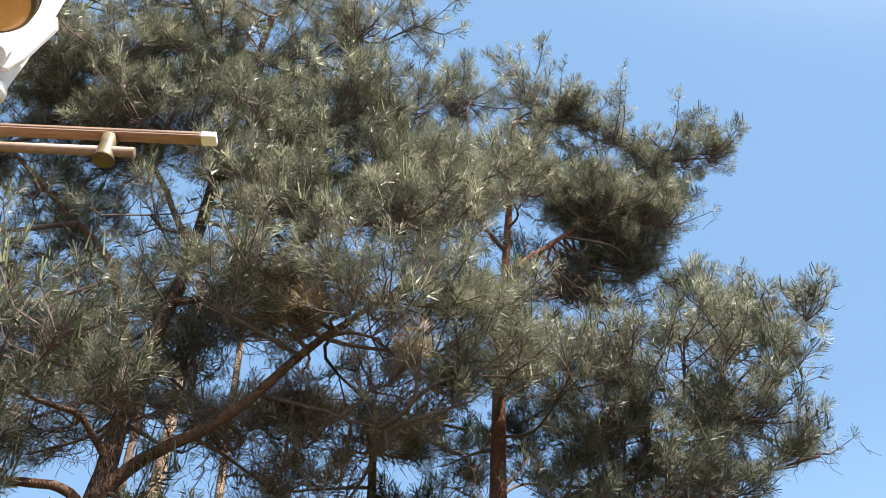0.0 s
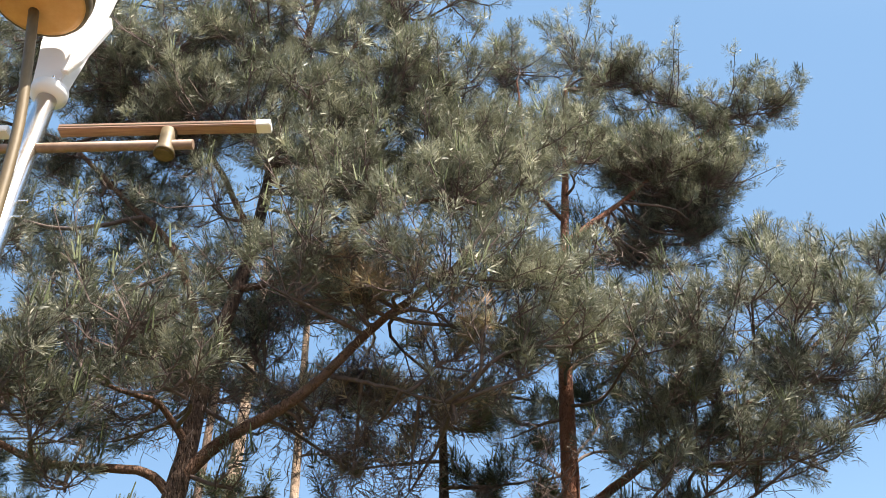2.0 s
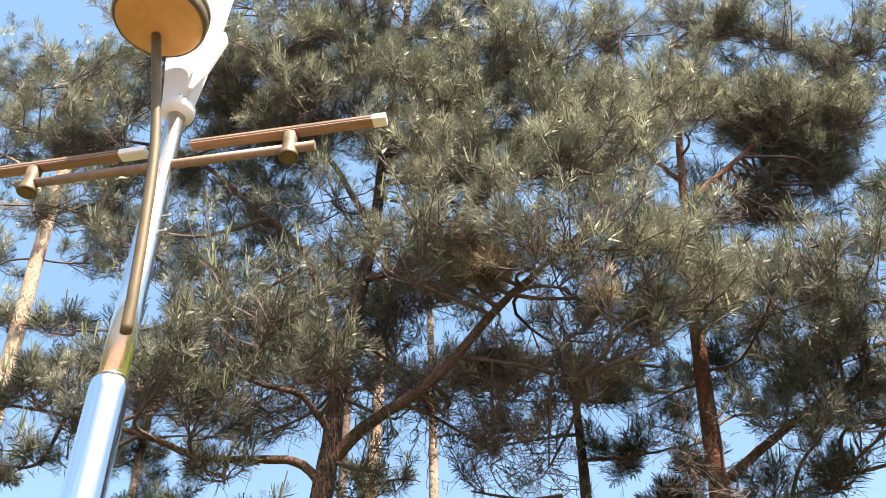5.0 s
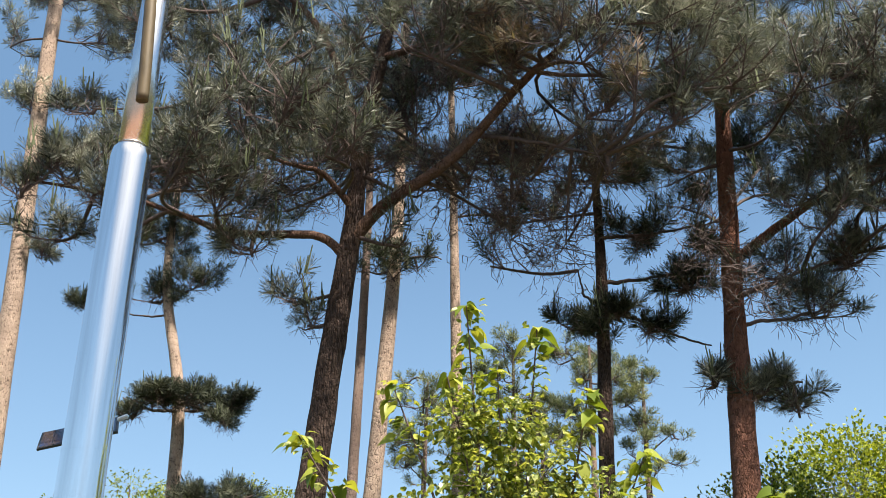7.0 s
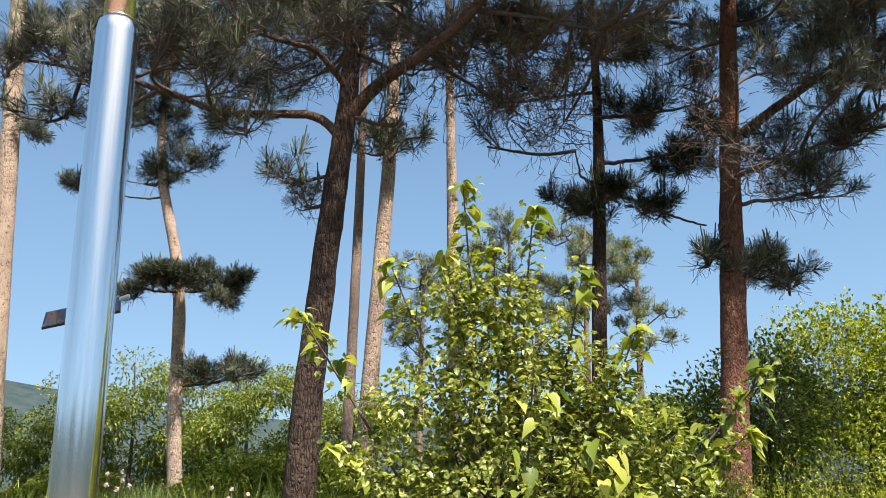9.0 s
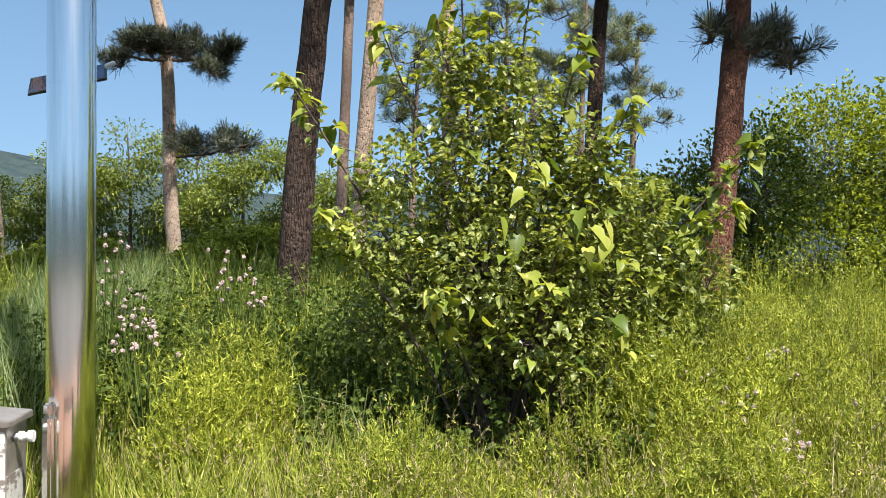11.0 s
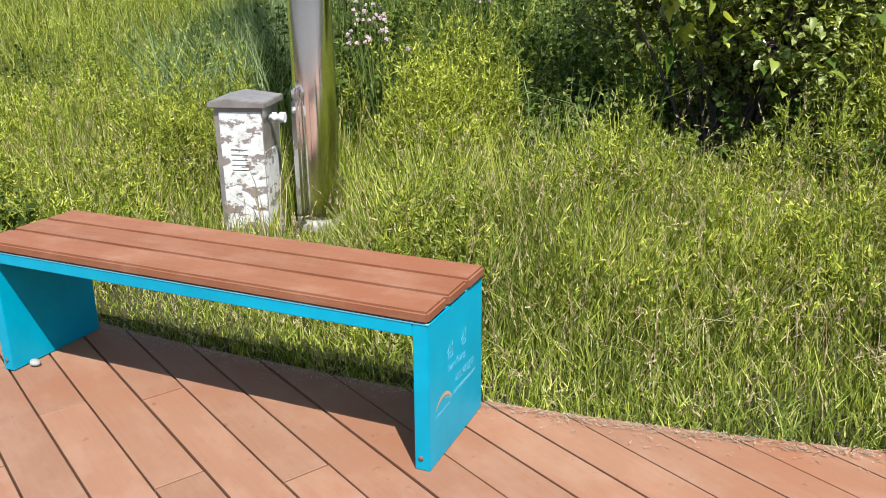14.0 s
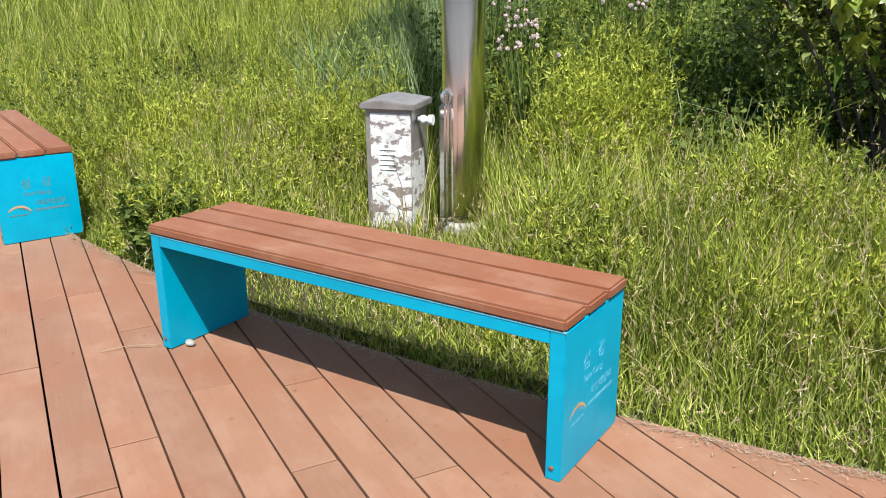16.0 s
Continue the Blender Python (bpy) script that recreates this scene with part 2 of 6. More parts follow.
# soil colour lowered to stand for shade between the grass blades
M_SOIL = painted("grassy soil", (0.040, 0.034, 0.018), (0.060, 0.062, 0.022), 9, 0.95, relief=0.8, distance=0.03, spec=0.1)
M_DECK = deck_paint("red-brown deck stain", (0.262, 0.137, 0.082), (0.238, 0.120, 0.071), (0.315, 0.190, 0.126), (0.11, 0.05, 0.03), (0.262, 0.112, 0.060))
M_SEAT = deck_paint("red-brown seat stain", (0.262, 0.112, 0.056), (0.205, 0.080, 0.040), (0.33, 0.185, 0.118), (0.13, 0.055, 0.035), (0.235, 0.086, 0.042))
M_BLUE = painted("turquoise enamel", (0.000, 0.295, 0.455), (0.003, 0.352, 0.515), 12, 0.46, relief=0.12, distance=0.0015, spec=0.35)
M_STEEL = painted("polished stainless steel", (0.84, 0.835, 0.83), (0.92, 0.915, 0.91), 6, 0.13, 1.0, 0.12, 0.0012, (14, 14, 0.6))
M_STEEL_DULL = painted("weathered stainless sheet", (0.33, 0.29, 0.265), (0.47, 0.43, 0.40), 14, 0.45, 0.6, 0.12, 0.001)
M_ALU = painted("bright aluminium tube", (0.74, 0.75, 0.77), (0.80, 0.81, 0.82), 8, 0.26, 1.0, 0.05, 0.001, (6, 6, 0.6))
M_WHITE = painted("white enamel", (0.78, 0.79, 0.80), (0.84, 0.84, 0.84), 5, 0.35, relief=0.05)
M_BRONZE = painted("weathered bronze paint", (0.082, 0.060, 0.030), (0.155, 0.114, 0.060), 16, 0.55, 0.1, 0.25, 0.002, (1, 1, 0.3))
M_TIMBER = painted("red-brown timber", (0.21, 0.125, 0.092), (0.37, 0.235, 0.175), 10, 0.6, relief=0.3, distance=0.002, stretch=(0.5, 8, 8))
M_AMBER = painted("amber diffuser", (0.52, 0.28, 0.09), (0.62, 0.36, 0.14), 10, 0.5, relief=0.05)
M_RUST = painted("rusty steel", (0.14, 0.06, 0.035), (0.26, 0.12, 0.07), 40, 0.8)
M_CONCRETE = painted("weathered concrete", (0.20, 0.195, 0.18), (0.38, 0.365, 0.34), 14, 0.9, relief=0.5)
M_CELL = painted("solar cells", (0.012, 0.020, 0.060), (0.020, 0.035, 0.09), 6, 0.12, relief=0.02)
M_FRAME = painted("dark painted metal", (0.05, 0.055, 0.06), (0.09, 0.095, 0.10), 12, 0.45, 0.5)
M_DARKPRINT = painted("worn dark print", (0.030, 0.045, 0.060), (0.055, 0.070, 0.08), 60, 0.7)
M_PALEPRINT = painted("faded pale print", (0.04, 0.33, 0.475), (0.17, 0.42, 0.52), 60, 0.7)
M_BROWNPRINT = painted("faded brown print", (0.075, 0.16, 0.17), (0.12, 0.20, 0.20), 60, 0.7)
M_ORANGEPRINT = painted("faded orange print", (0.42, 0.30, 0.16), (0.50, 0.36, 0.20), 60, 0.7)
# distance haze is mixed into this grey-blue
M_HILL = painted("far wooded hills", (0.030, 0.050, 0.055), (0.062, 0.082, 0.084), 0.16, 1.0, relief=0.0, spec=0.0)
M_BARK_BROWN = bark("brown limb bark", (0.100, 0.062, 0.048), (0.235, 0.150, 0.115), (22, 22, 5.0), depth=0.02, crack=0.55)
M_PAVING = painted("grey gravel paving", (0.075, 0.070, 0.064), (0.11, 0.10, 0.094), 30, 0.9, relief=0.4)
M_BAR = painted("brown painted tube", (0.19, 0.12, 0.080), (0.30, 0.205, 0.150), 16, 0.5, relief=0.2, distance=0.002)


# ---- mesh helpers ----
RNG = np.random.default_rng(7)


def bm_object(name, bm, mat, parent=None, label=""):
    data = bpy.data.meshes.new(name)
    bm.to_mesh(data)
    bm.free()
    data.materials.append(mat)
    ob = new(name, data)
    if parent is not None:
        ob.parent = parent
    if label:
        tagged(ob, label)
    return ob


def part(name, bm, mat, parent, label=""):
    return bm_object(name, bm, mat, parent, label)


def tri_mesh(name, verts, mat, parent=None, label="", faces=None, smooth=False):
    """A mesh of triangles from an array of corners, three a face unless faces are given."""
    verts = np.asarray(verts, np.float32).reshape(-1, 3)
    faces = np.arange(len(verts), dtype=np.int32).reshape(-1, 3) if faces is None else np.asarray(faces, np.int32)
    data = bpy.data.meshes.new(name)
    data.vertices.add(len(verts))
    data.vertices.foreach_set("co", verts.ravel())
    data.loops.add(faces.size)
    data.loops.foreach_set("vertex_index", faces.ravel())
    data.polygons.add(len(faces))
    data.polygons.foreach_set("loop_start", np.arange(0, faces.size, 3, dtype=np.int32))
    data.polygons.foreach_set("loop_total", np.full(len(faces), 3, np.int32))
    if smooth:
        data.polygons.foreach_set("use_smooth", np.ones(len(faces), bool))
    data.update(calc_edges=True)
    data.materials.append(mat)
    ob = new(name, data)
    if parent is not None:
        ob.parent = parent
    if label:
        tagged(ob, label)
    return ob


def box(bm, x0, y0, z0, x1, y1, z1, bevel=0.0, m=None):
    made = bmesh.ops.create_cube(bm, size=1.0)["verts"]
    for v in made:
        v.co = Vector(((x0 + x1) / 2 + v.co.x * (x1 - x0), (y0 + y1) / 2 + v.co.y * (y1 - y0), (z0 + z1) / 2 + v.co.z * (z1 - z0)))
    if bevel:
        edges = list({e for v in made for e in v.link_edges})
        out = bmesh.ops.bevel(bm, geom=edges, offset=bevel, segments=2, affect="EDGES")
        made = list({v for f in out["faces"] for v in f.verts} | {v for v in made if v.is_valid})
    if m is not None:
        bmesh.ops.transform(bm, matrix=m, verts=made)
    return made


def lathe(bm, profile, sides=32, centre=(0, 0), m=None):
    """Rings of (radius, z), joined; closed at both ends."""
    rings = []
    for r, z in profile:
        ring = [bm.verts.new((centre[0] + r * math.cos(a), centre[1] + r * math.sin(a), z)) for a in (2 * math.pi * k / sides for k in range(sides))]
        rings.append(ring)
    for lo, hi in zip(rings, rings[1:]):
        for k in range(sides):
            f = bm.faces.new((lo[k], lo[(k + 1) % sides], hi[(k + 1) % sides], hi[k]))
            f.smooth = True
    bm.faces.new(rings[0][::-1])
    bm.faces.new(rings[-1])
    if m is not None:
        bmesh.ops.transform(bm, matrix=m, verts=[v for ring in rings for v in ring])


def unit(v):
    return v / np.maximum(np.linalg.norm(v, axis=-1, keepdims=True), 1e-9)


def spline(points, n):
    """n points along a smooth line through the given ones."""
    p = np.asarray(points, float)
    if len(p) == 2:
        return p[0] + (p[1] - p[0]) * np.linspace(0, 1, n)[:, None]
    q = np.vstack([2 * p[0] - p[1], p, 2 * p[-1] - p[-2]])
    out = []
    for s in np.linspace(0, len(p) - 1 - 1e-6, n):
        i, u = int(s), s - int(s)
        a, b, c, d = q[i : i + 4]
        out.append(0.5 * (2 * b + (c - a) * u + (2 * a - 5 * b + 4 * c - d) * u**2 + (3 * b - a - 3 * c + d) * u**3))
    return np.array(out)


def tube_arrays(line, radii, sides=10, rough=0.0, lump=6.0):
    """Corners and triangles of a tube along a line; rough lifts it unevenly like bark."""
    line, radii = np.asarray(line, float), np.asarray(radii, float)
    ahead = unit(np.gradient(line, axis=0))
    side = unit(np.cross(ahead, np.array([0.13, 0.97, 0.2])))
    up = np.cross(ahead, side)
    a = np.linspace(0, 2 * np.pi, sides, endpoint=False)
    ring = np.cos(a)[None, :, None] * side[:, None] + np.sin(a)[None, :, None] * up[:, None]
    r = radii[:, None] * np.ones(sides)
    if rough:
        for i in range(len(line)):
            for k in range(sides):
                q = line[i] * (1, 1, 0.45) + ring[i, k] * radii[i]
                r[i, k] *= 1 + rough * (noise.noise(Vector(q * lump)) + 0.6 * noise.noise(Vector(q * lump * 2.7)))
    verts = (line[:, None] + ring * r[..., None]).reshape(-1, 3)
    i, k = np.meshgrid(np.arange(len(line) - 1), np.arange(sides), indexing="ij")
    k2 = (k + 1) % sides
    a0, a1, b0, b1 = i * sides + k, i * sides + k2, (i + 1) * sides + k, (i + 1) * sides + k2
    faces = np.concatenate([np.stack([a0, a1, b1], -1).reshape(-1, 3), np.stack([a0, b1, b0], -1).reshape(-1, 3)])
    return verts, faces


def tube(name, line, radii, mat, parent, sides=10, rough=0.0, label="", lump=6.0):
    v, f = tube_arrays(line, radii, sides, rough, lump)
    return tri_mesh(name, v, mat, parent, label, f, smooth=True)


def rods(starts, ends, r0, r1):
    """Thin three-sided twigs, as loose triangles."""
    d = unit(ends - starts)
    s = unit(np.cross(d, np.array([0.31, 0.2, 0.93])))
    u = np.cross(d, s)
    out = []
    ang = [0, 2.094, 4.189]
    for k in range(3):
        o0 = np.cos(ang[k]) * s + np.sin(ang[k]) * u
        o1 = np.cos(ang[(k + 1) % 3]) * s + np.sin(ang[(k + 1) % 3]) * u
        a, b, c, e = starts + o0 * r0, starts + o1 * r0, ends + o1 * r1, ends + o0 * r1
        out += [np.stack([a, b, c], 1), np.stack([a, c, e], 1)]
    return np.concatenate(out).reshape(-1, 3)


def needles(bases, ways, count, shoot, length, width, low=0.35, high=1.15):
    """Needles round many short shoots: one slim triangle each."""
    n = len(bases)
    way = np.repeat(unit(ways), count, 0)
    t = RNG.random(n * count)
    base = np.repeat(bases, count, 0) + way * (t * shoot)[:, None]
    rnd = unit(np.cross(way, RNG.normal(size=(n * count, 3))))
    a = RNG.uniform(low, high, n * count)[:, None] * (1.05 - 0.45 * t[:, None])
    d = way * np.cos(a) + rnd * np.sin(a)
    side = unit(np.cross(d, RNG.normal(size=d.shape))) * (width / 2)
    tip = base + d * (length * RNG.uniform(0.7, 1.15, n * count))[:, None]
    flip = (RNG.random(n * count) < 0.5)[:, None]
    root, end = np.where(flip, tip, base), np.where(flip, base, tip)
    return np.stack([root - side, root + side, end], 1).reshape(-1, 3)


def tuft(bases, ways, count, length, width):
    """Brushes of needles: four nodes along each shoot, and needles that fan out of every node, narrow at the root."""
    corners, faces, n = [], [], len(bases)
    span = 1 + 2 * count
    for j, (node_at, low, high) in enumerate(((0.00, 0.95, 1.65), (0.35, 0.75, 1.35), (0.70, 0.45, 1.05), (1.00, 0.05, 0.70))):
        root = bases + ways * node_at * 0.11
        way = np.repeat(ways, count, 0)
        a = RNG.uniform(low, high, n * count)[:, None]
        d = unit(way * np.cos(a) + unit(np.cross(way, RNG.normal(size=way.shape))) * np.sin(a) - np.array([0, 0, 0.10]))
        s = unit(np.cross(d, way) + RNG.normal(size=d.shape) * 0.25) * (width / 2)
        end = np.repeat(root, count, 0) + d * (length * RNG.uniform(0.75, 1.12, n * count))[:, None]
        corners.append(np.concatenate([root[:, None], np.stack([end - s, end + s], 1).reshape(n, count * 2, 3)], 1))
        first = np.arange(n)[:, None] * 4 * span + j * span
        k = np.arange(count)[None]
        faces.append(np.stack([np.repeat(first, count, 1), first + 1 + 2 * k, first + 2 + 2 * k], -1).reshape(-1, 3))
        if j:
            faces.append(np.concatenate([first - span, first, first + 1], 1))
    return np.concatenate(corners, 1).reshape(-1, 3), np.concatenate(faces)


def gathered(pairs):
    """Several (corners, triangles) as one."""
    shift = np.cumsum([0] + [len(v) for v, _ in pairs[:-1]])
    return np.concatenate([v for v, _ in pairs]), np.concatenate([f + k for (_, f), k in zip(pairs, shift)])


def leaves(bases, ways, length, width, droop=0.25, jitter=0.35):
    """Pointed leaves folded along the midrib: four triangles each."""
    n = len(bases)
    d = unit(ways + RNG.normal(size=(n, 3)) * jitter)
    up = np.array([0, 0, 1.0]) + RNG.normal(size=(n, 3)) * 0.5
    s = unit(np.cross(d, up))
    nrm = np.cross(s, d)
    L = (length * RNG.uniform(0.65, 1.2, n))[:, None]
    Wd = (width * RNG.uniform(0.7, 1.15, n))[:, None]
    mid = bases + d * L * 0.42 + nrm * L * 0.05
    tip = bases + d * L - np.array([0, 0, 1.0]) * L * droop
    l = bases + d * L * 0.36 - s * Wd / 2 + nrm * Wd * 0.22
    r = bases + d * L * 0.36 + s * Wd / 2 + nrm * Wd * 0.22
    q = np.stack([bases, mid, l, l, mid, tip, bases, r, mid, mid, r, tip], 1)
    return q.reshape(-1, 3)


def round_leaves(bases, ways, length, width, droop=0.25, jitter=0.35):
    """Oval leaves with a short point, folded along the midrib: eight triangles each."""
    n = len(bases)
    d = unit(ways + RNG.normal(size=(n, 3)) * jitter)
    s = unit(np.cross(d, np.array([0, 0, 1.0]) + RNG.normal(size=(n, 3)) * 0.5))
    nrm = np.cross(s, d)
    L = (length * RNG.uniform(0.6, 1.2, n))[:, None]
    Wd = (width * RNG.uniform(0.75, 1.15, n))[:, None]

    def at(u, v, lift):
        return bases + d * L * u + s * Wd * v + nrm * Wd * lift - np.array([0, 0, 1.0]) * L * droop * u * u

    b, m1, m2, tip = at(0, 0, 0), at(0.3, 0, 0.03), at(0.68, 0, 0.03), at(1.0, 0, 0)
    out = []
    for side in (-1, 1):
        e1, e2 = at(0.24, 0.47 * side, 0.16), at(0.66, 0.40 * side, 0.13)
        out += [b, e1, m1, m1, e1, e2, m1, e2, m2, m2, e2, tip]
    return np.stack(out, 1).reshape(-1, 3)


def broad_leaves(bases, ways, length, width, droop=0.3, jitter=0.3):
    """Heart-shaped leaves, folded along the midrib and arched: corners and triangles."""
    n = len(bases)
    d = unit(ways + RNG.normal(size=(n, 3)) * jitter)
    s = unit(np.cross(d, np.array([0, 0, 1.0]) + RNG.normal(size=(n, 3)) * 0.45))
    nrm = np.cross(s, d)
    L = (length * RNG.uniform(0.5, 1.2, n))[:, None]
    Wd = (width / length * RNG.uniform(0.8, 1.15, n))[:, None] * L
    down = np.array([0, 0, 1.0]) * L * droop

    def at(u, v, lift):
        return bases + d * L * u + s * Wd * v + nrm * Wd * lift - down * u * u

    rows = ((0.0, 0.30, 0.10), (0.18, 0.47, 0.15), (0.42, 0.48, 0.15), (0.66, 0.33, 0.10), (0.86, 0.14, 0.03))
    pts = [at(0.06, 0, 0)] + [at(u, 0, 0) for u, _, _ in rows[1:]] + [at(1.06, 0, -0.04)]
    pts += [at(u - 0.04 * (k == 0), -v, l) for k, (u, v, l) in enumerate(rows)] + [at(u - 0.04 * (k == 0), v, l) for k, (u, v, l) in enumerate(rows)]
    tri = []
    for k in range(4):
        tri += [(k, k + 1, 6 + k), (k + 1, 7 + k, 6 + k), (k, 11 + k, k + 1), (k + 1, 11 + k, 12 + k)]
    tri += [(4, 5, 10), (4, 15, 5)]
    q = np.stack(pts, 1)
    faces = (np.arange(n)[:, None, None] * len(pts) + np.array(tri)[None]).reshape(-1, 3)
    return q.reshape(-1, 3), faces


def edge_y(x):
    """The deck's curved rim."""
    x = np.asarray(x, float)
    near = np.clip(x, -4.6, 6.0)
    return 2.24 + (near - 0.2) ** 2 / 18.0 + (near - x) * 0.35 * (x < near) + (x - near) * 0.35 * (x > near)


def ramp01(v):
    v = np.clip(v, 0, 1)
    return v * v * (3 - 2 * v)


def ground_z(x, y):
    r = y - edge_y(np.clip(x, -12, 10))
    z = -0.07 + 0.62 * ramp01((r - 1.6) / 6.5)
    return z + 0.03 * np.sin(x * 1.9 + 0.7) * np.sin(y * 1.7) * ramp01(r / 2) - 0.10 * ramp01(-r / 0.3)


# ---- ground and distance ----
def build_ground():
    g = np.unique(np.concatenate([np.linspace(-14, 14, 85), np.linspace(-14, -2400, 40), np.linspace(14, 2400, 40)]))
    h = np.unique(np.concatenate([np.linspace(-8, 26, 100), np.linspace(26, 2400, 40), np.linspace(-8, -2400, 40)]))
    x, y = np.meshgrid(g, h)
    z = ground_z(x, y)
    v = np.stack([x, y, z], -1).reshape(-1, 3)
    i, j = np.meshgrid(np.arange(len(h) - 1), np.arange(len(g) - 1), indexing="ij")
    a, b, c, d = i * len(g) + j, i * len(g) + j + 1, (i + 1) * len(g) + j + 1, (i + 1) * len(g) + j
    f = np.concatenate([np.stack([a, b, c], -1).reshape(-1, 3), np.stack([a, c, d], -1).reshape(-1, 3)])
    tagged(tri_mesh("ground", v, M_SOIL, faces=f, smooth=True), "grassy soil bank rising gently behind the deck", "ground", kind="structure")


def build_hills():
    rows, n = [], 240
    for ring, (rad, share) in enumerate(((380, 0.0), (420, 0.55), (480, 0.92), (560, 1.0), (700, 0.5))):
        for k in range(n):
            a = 2 * math.pi * k / n
            top = 46 + 12 * noise.noise(Vector((math.cos(a) * 2.3, math.sin(a) * 2.3, 0))) + 5 * noise.noise(Vector((math.cos(a) * 11, math.sin(a) * 11, ring * 0.3)))
            top += 26 * math.exp(-((a - 2.2) / 0.25) ** 2)
            rows.append((rad * math.cos(a), rad * math.sin(a), -1 + top * share))
    v = np.array(rows)
    f = []
    for ring in range(4):
        for k in range(n):
            a, b = ring * n + k, ring * n + (k + 1) % n
            f += [(a, b, b + n), (a, b + n, a + n)]
    tagged(tri_mesh("backdrop", v, M_HILL, faces=f, smooth=True), "low wooded hills on the horizon, tinted blue-green for haze", "hills", kind="structure")


build_ground()
build_hills()


# ---- pines ----
def tag_mass(ob):
    return tagged(ob, kind="stuff")


def pine(name, label, trunk, r0, r1, bark_mat, limbs, lobes, dead=(), fine=1.0, needle=0.15, width=0.0062, mat=None, rough=0.10, candle=0.6, per=11, old=None, tangles=(), fill=0, filled=None):
    """A pine: bent trunk, limbs along given lines, and lobes (x, y, z, radius, share) that break into clumps of needle
    tufts; lobes where old holds get shade-dark needles.
    """
    mat = mat or M_NEEDLE
    base = Vector(trunk[0])
    tree = new(name)
    tree.location = base
    shift = np.array(base)

    def local(v):
        return np.asarray(v, float) - shift

    line = spline(trunk, 70)
    radii = np.interp(np.linspace(0, 1, 70), [0, 0.04, 0.12, 1], [r0 * 1.35, r0 * 1.12, r0, r1])
    tube("trunk", local(line), radii, bark_mat, tree, 22, rough)
    wood = [line[12:]]
    for pts, w0, w1 in limbs:
        curve = spline(pts, 26)
        shake = np.cumsum(RNG.normal(size=(26, 3)), 0) * 0.007
        curve += shake - shake[0] - (shake[-1] - shake[0]) * np.linspace(0, 1, 26)[:, None]
        tube("branch", local(curve), np.linspace(w0, w1, 26), (M_BARK_BROWN if bark_mat is M_BARK_DARK else bark_mat) if w0 > 0.04 else M_TWIG, tree, 9, 0.10)
        wood.append(curve[6:])
    wood = np.concatenate(wood)
    green, shade_tufts, shoots, brown, twigs, boughs, bough_faces, count = [], [], [], [], [], [], [], 0
    # small lobes between neighbouring ones close the crown
    lobes, known = list(lobes), len(lobes)
    tries = 0
    while len(lobes) < known + fill and tries < 4000:
        tries += 1
        a, b = np.array(lobes[RNG.integers(0, known)][:3]), np.array(lobes[RNG.integers(0, known)][:3])
        c = (a + b) / 2 + RNG.normal(size=3) * 0.2
        if 0.7 < np.linalg.norm(a - b) < 2.3 and filled(*c):
            lobes.append((*c, RNG.uniform(0.45, 0.7), 0.9))
    for k, lb in enumerate(lobes):
        x, y, z, rad, share = lb[:5]
        flat = lb[5] if len(lb) > 5 else 0.75
        withered = k in dead or (0.2 < x < 2.6 and z < 7.1 and len(dead) > 0)
        small = min(1.0, rad / 0.7)
        centre = np.array((x, y, z - 0.6 * (1 - small)))
        axes3 = np.array((rad, rad, rad * flat))
        # a bough from the nearest wood into the lobe
        away = np.linalg.norm((wood - centre) * (1, 1, 1.5), axis=1) + np.maximum(0, wood[:, 2] - z) * 1.5
        root = wood[away.argmin()]
        reach = centre - np.array([0, 0, 0.30 * rad * flat])
        bend = (root + reach) / 2 + RNG.normal(size=3) * 0.10 * np.linalg.norm(reach - root) - np.array([0, 0, 0.05])
        curve = spline([root, bend, reach], 9)
        v, f = tube_arrays(curve, np.linspace(0.030, 0.016, 9), 5)
        boughs.append(v)
        bough_faces.append(f + count)
        count += len(v)
        # branchlets that sweep out and turn up, each with side shoots
        tufts = 155 * rad**1.6 * share * fine
        m = max(4, int(tufts / 9))
        o = unit(RNG.normal(size=(m, 3)) + np.array([0, 0, 0.25]))
        o[:, 2] = np.where(o[:, 2] < -0.35, -o[:, 2], o[:, 2])
        tip = centre + o * axes3 * RNG.uniform(0.5, 1.28, (m, 1))
        start = curve[RNG.integers(5, 9, m)]
        knee = start + (tip - start) * 0.55 - np.array([0, 0, 0.13]) * np.linalg.norm(tip - start, axis=1)[:, None] + RNG.normal(size=(m, 3)) * 0.05 * rad
        lift = unit(tip - knee + np.array([0, 0, 0.12]))
        twigs += [rods(start, knee, 0.013, 0.010), rods(knee, tip, 0.010, 0.006)]
        per_twig = np.maximum(3, RNG.poisson(tufts / m - 1, m))
        owner = np.repeat(np.arange(m), per_twig)
        n = len(owner)
        u = RNG.uniform(0.30, 1.0, n)[:, None]
        stem = np.where(u < 0.55, start[owner] + (knee - start)[owner] * u / 0.55, knee[owner] + (tip - knee)[owner] * (u - 0.55) / 0.45)
        sideways = unit(np.cross(lift[owner], RNG.normal(size=(n, 3))))
        grow = unit(lift[owner] * 0.75 + sideways * 0.85 + np.array([0, 0, 0.28]))
        far = stem + grow * RNG.uniform(0.06, 0.24, (n, 1)) * small
        twigs.append(rods(stem, far, 0.0062, 0.0048))
        # bare inner twigs, forked and sagging
        q = m * 3
        low = start[RNG.integers(0, m, q)] + (knee - start)[RNG.integers(0, m, q)] * RNG.uniform(0.1, 1.1, (q, 1))
        stray = low + unit(RNG.normal(size=(q, 3)) * (1, 1, 0.55) - np.array([0, 0, 0.25])) * RNG.uniform(0.18, 0.42, (q, 1)) * min(1.0, rad + 0.2)
        twigs.append(rods(low, stray, 0.0050, 0.0034))
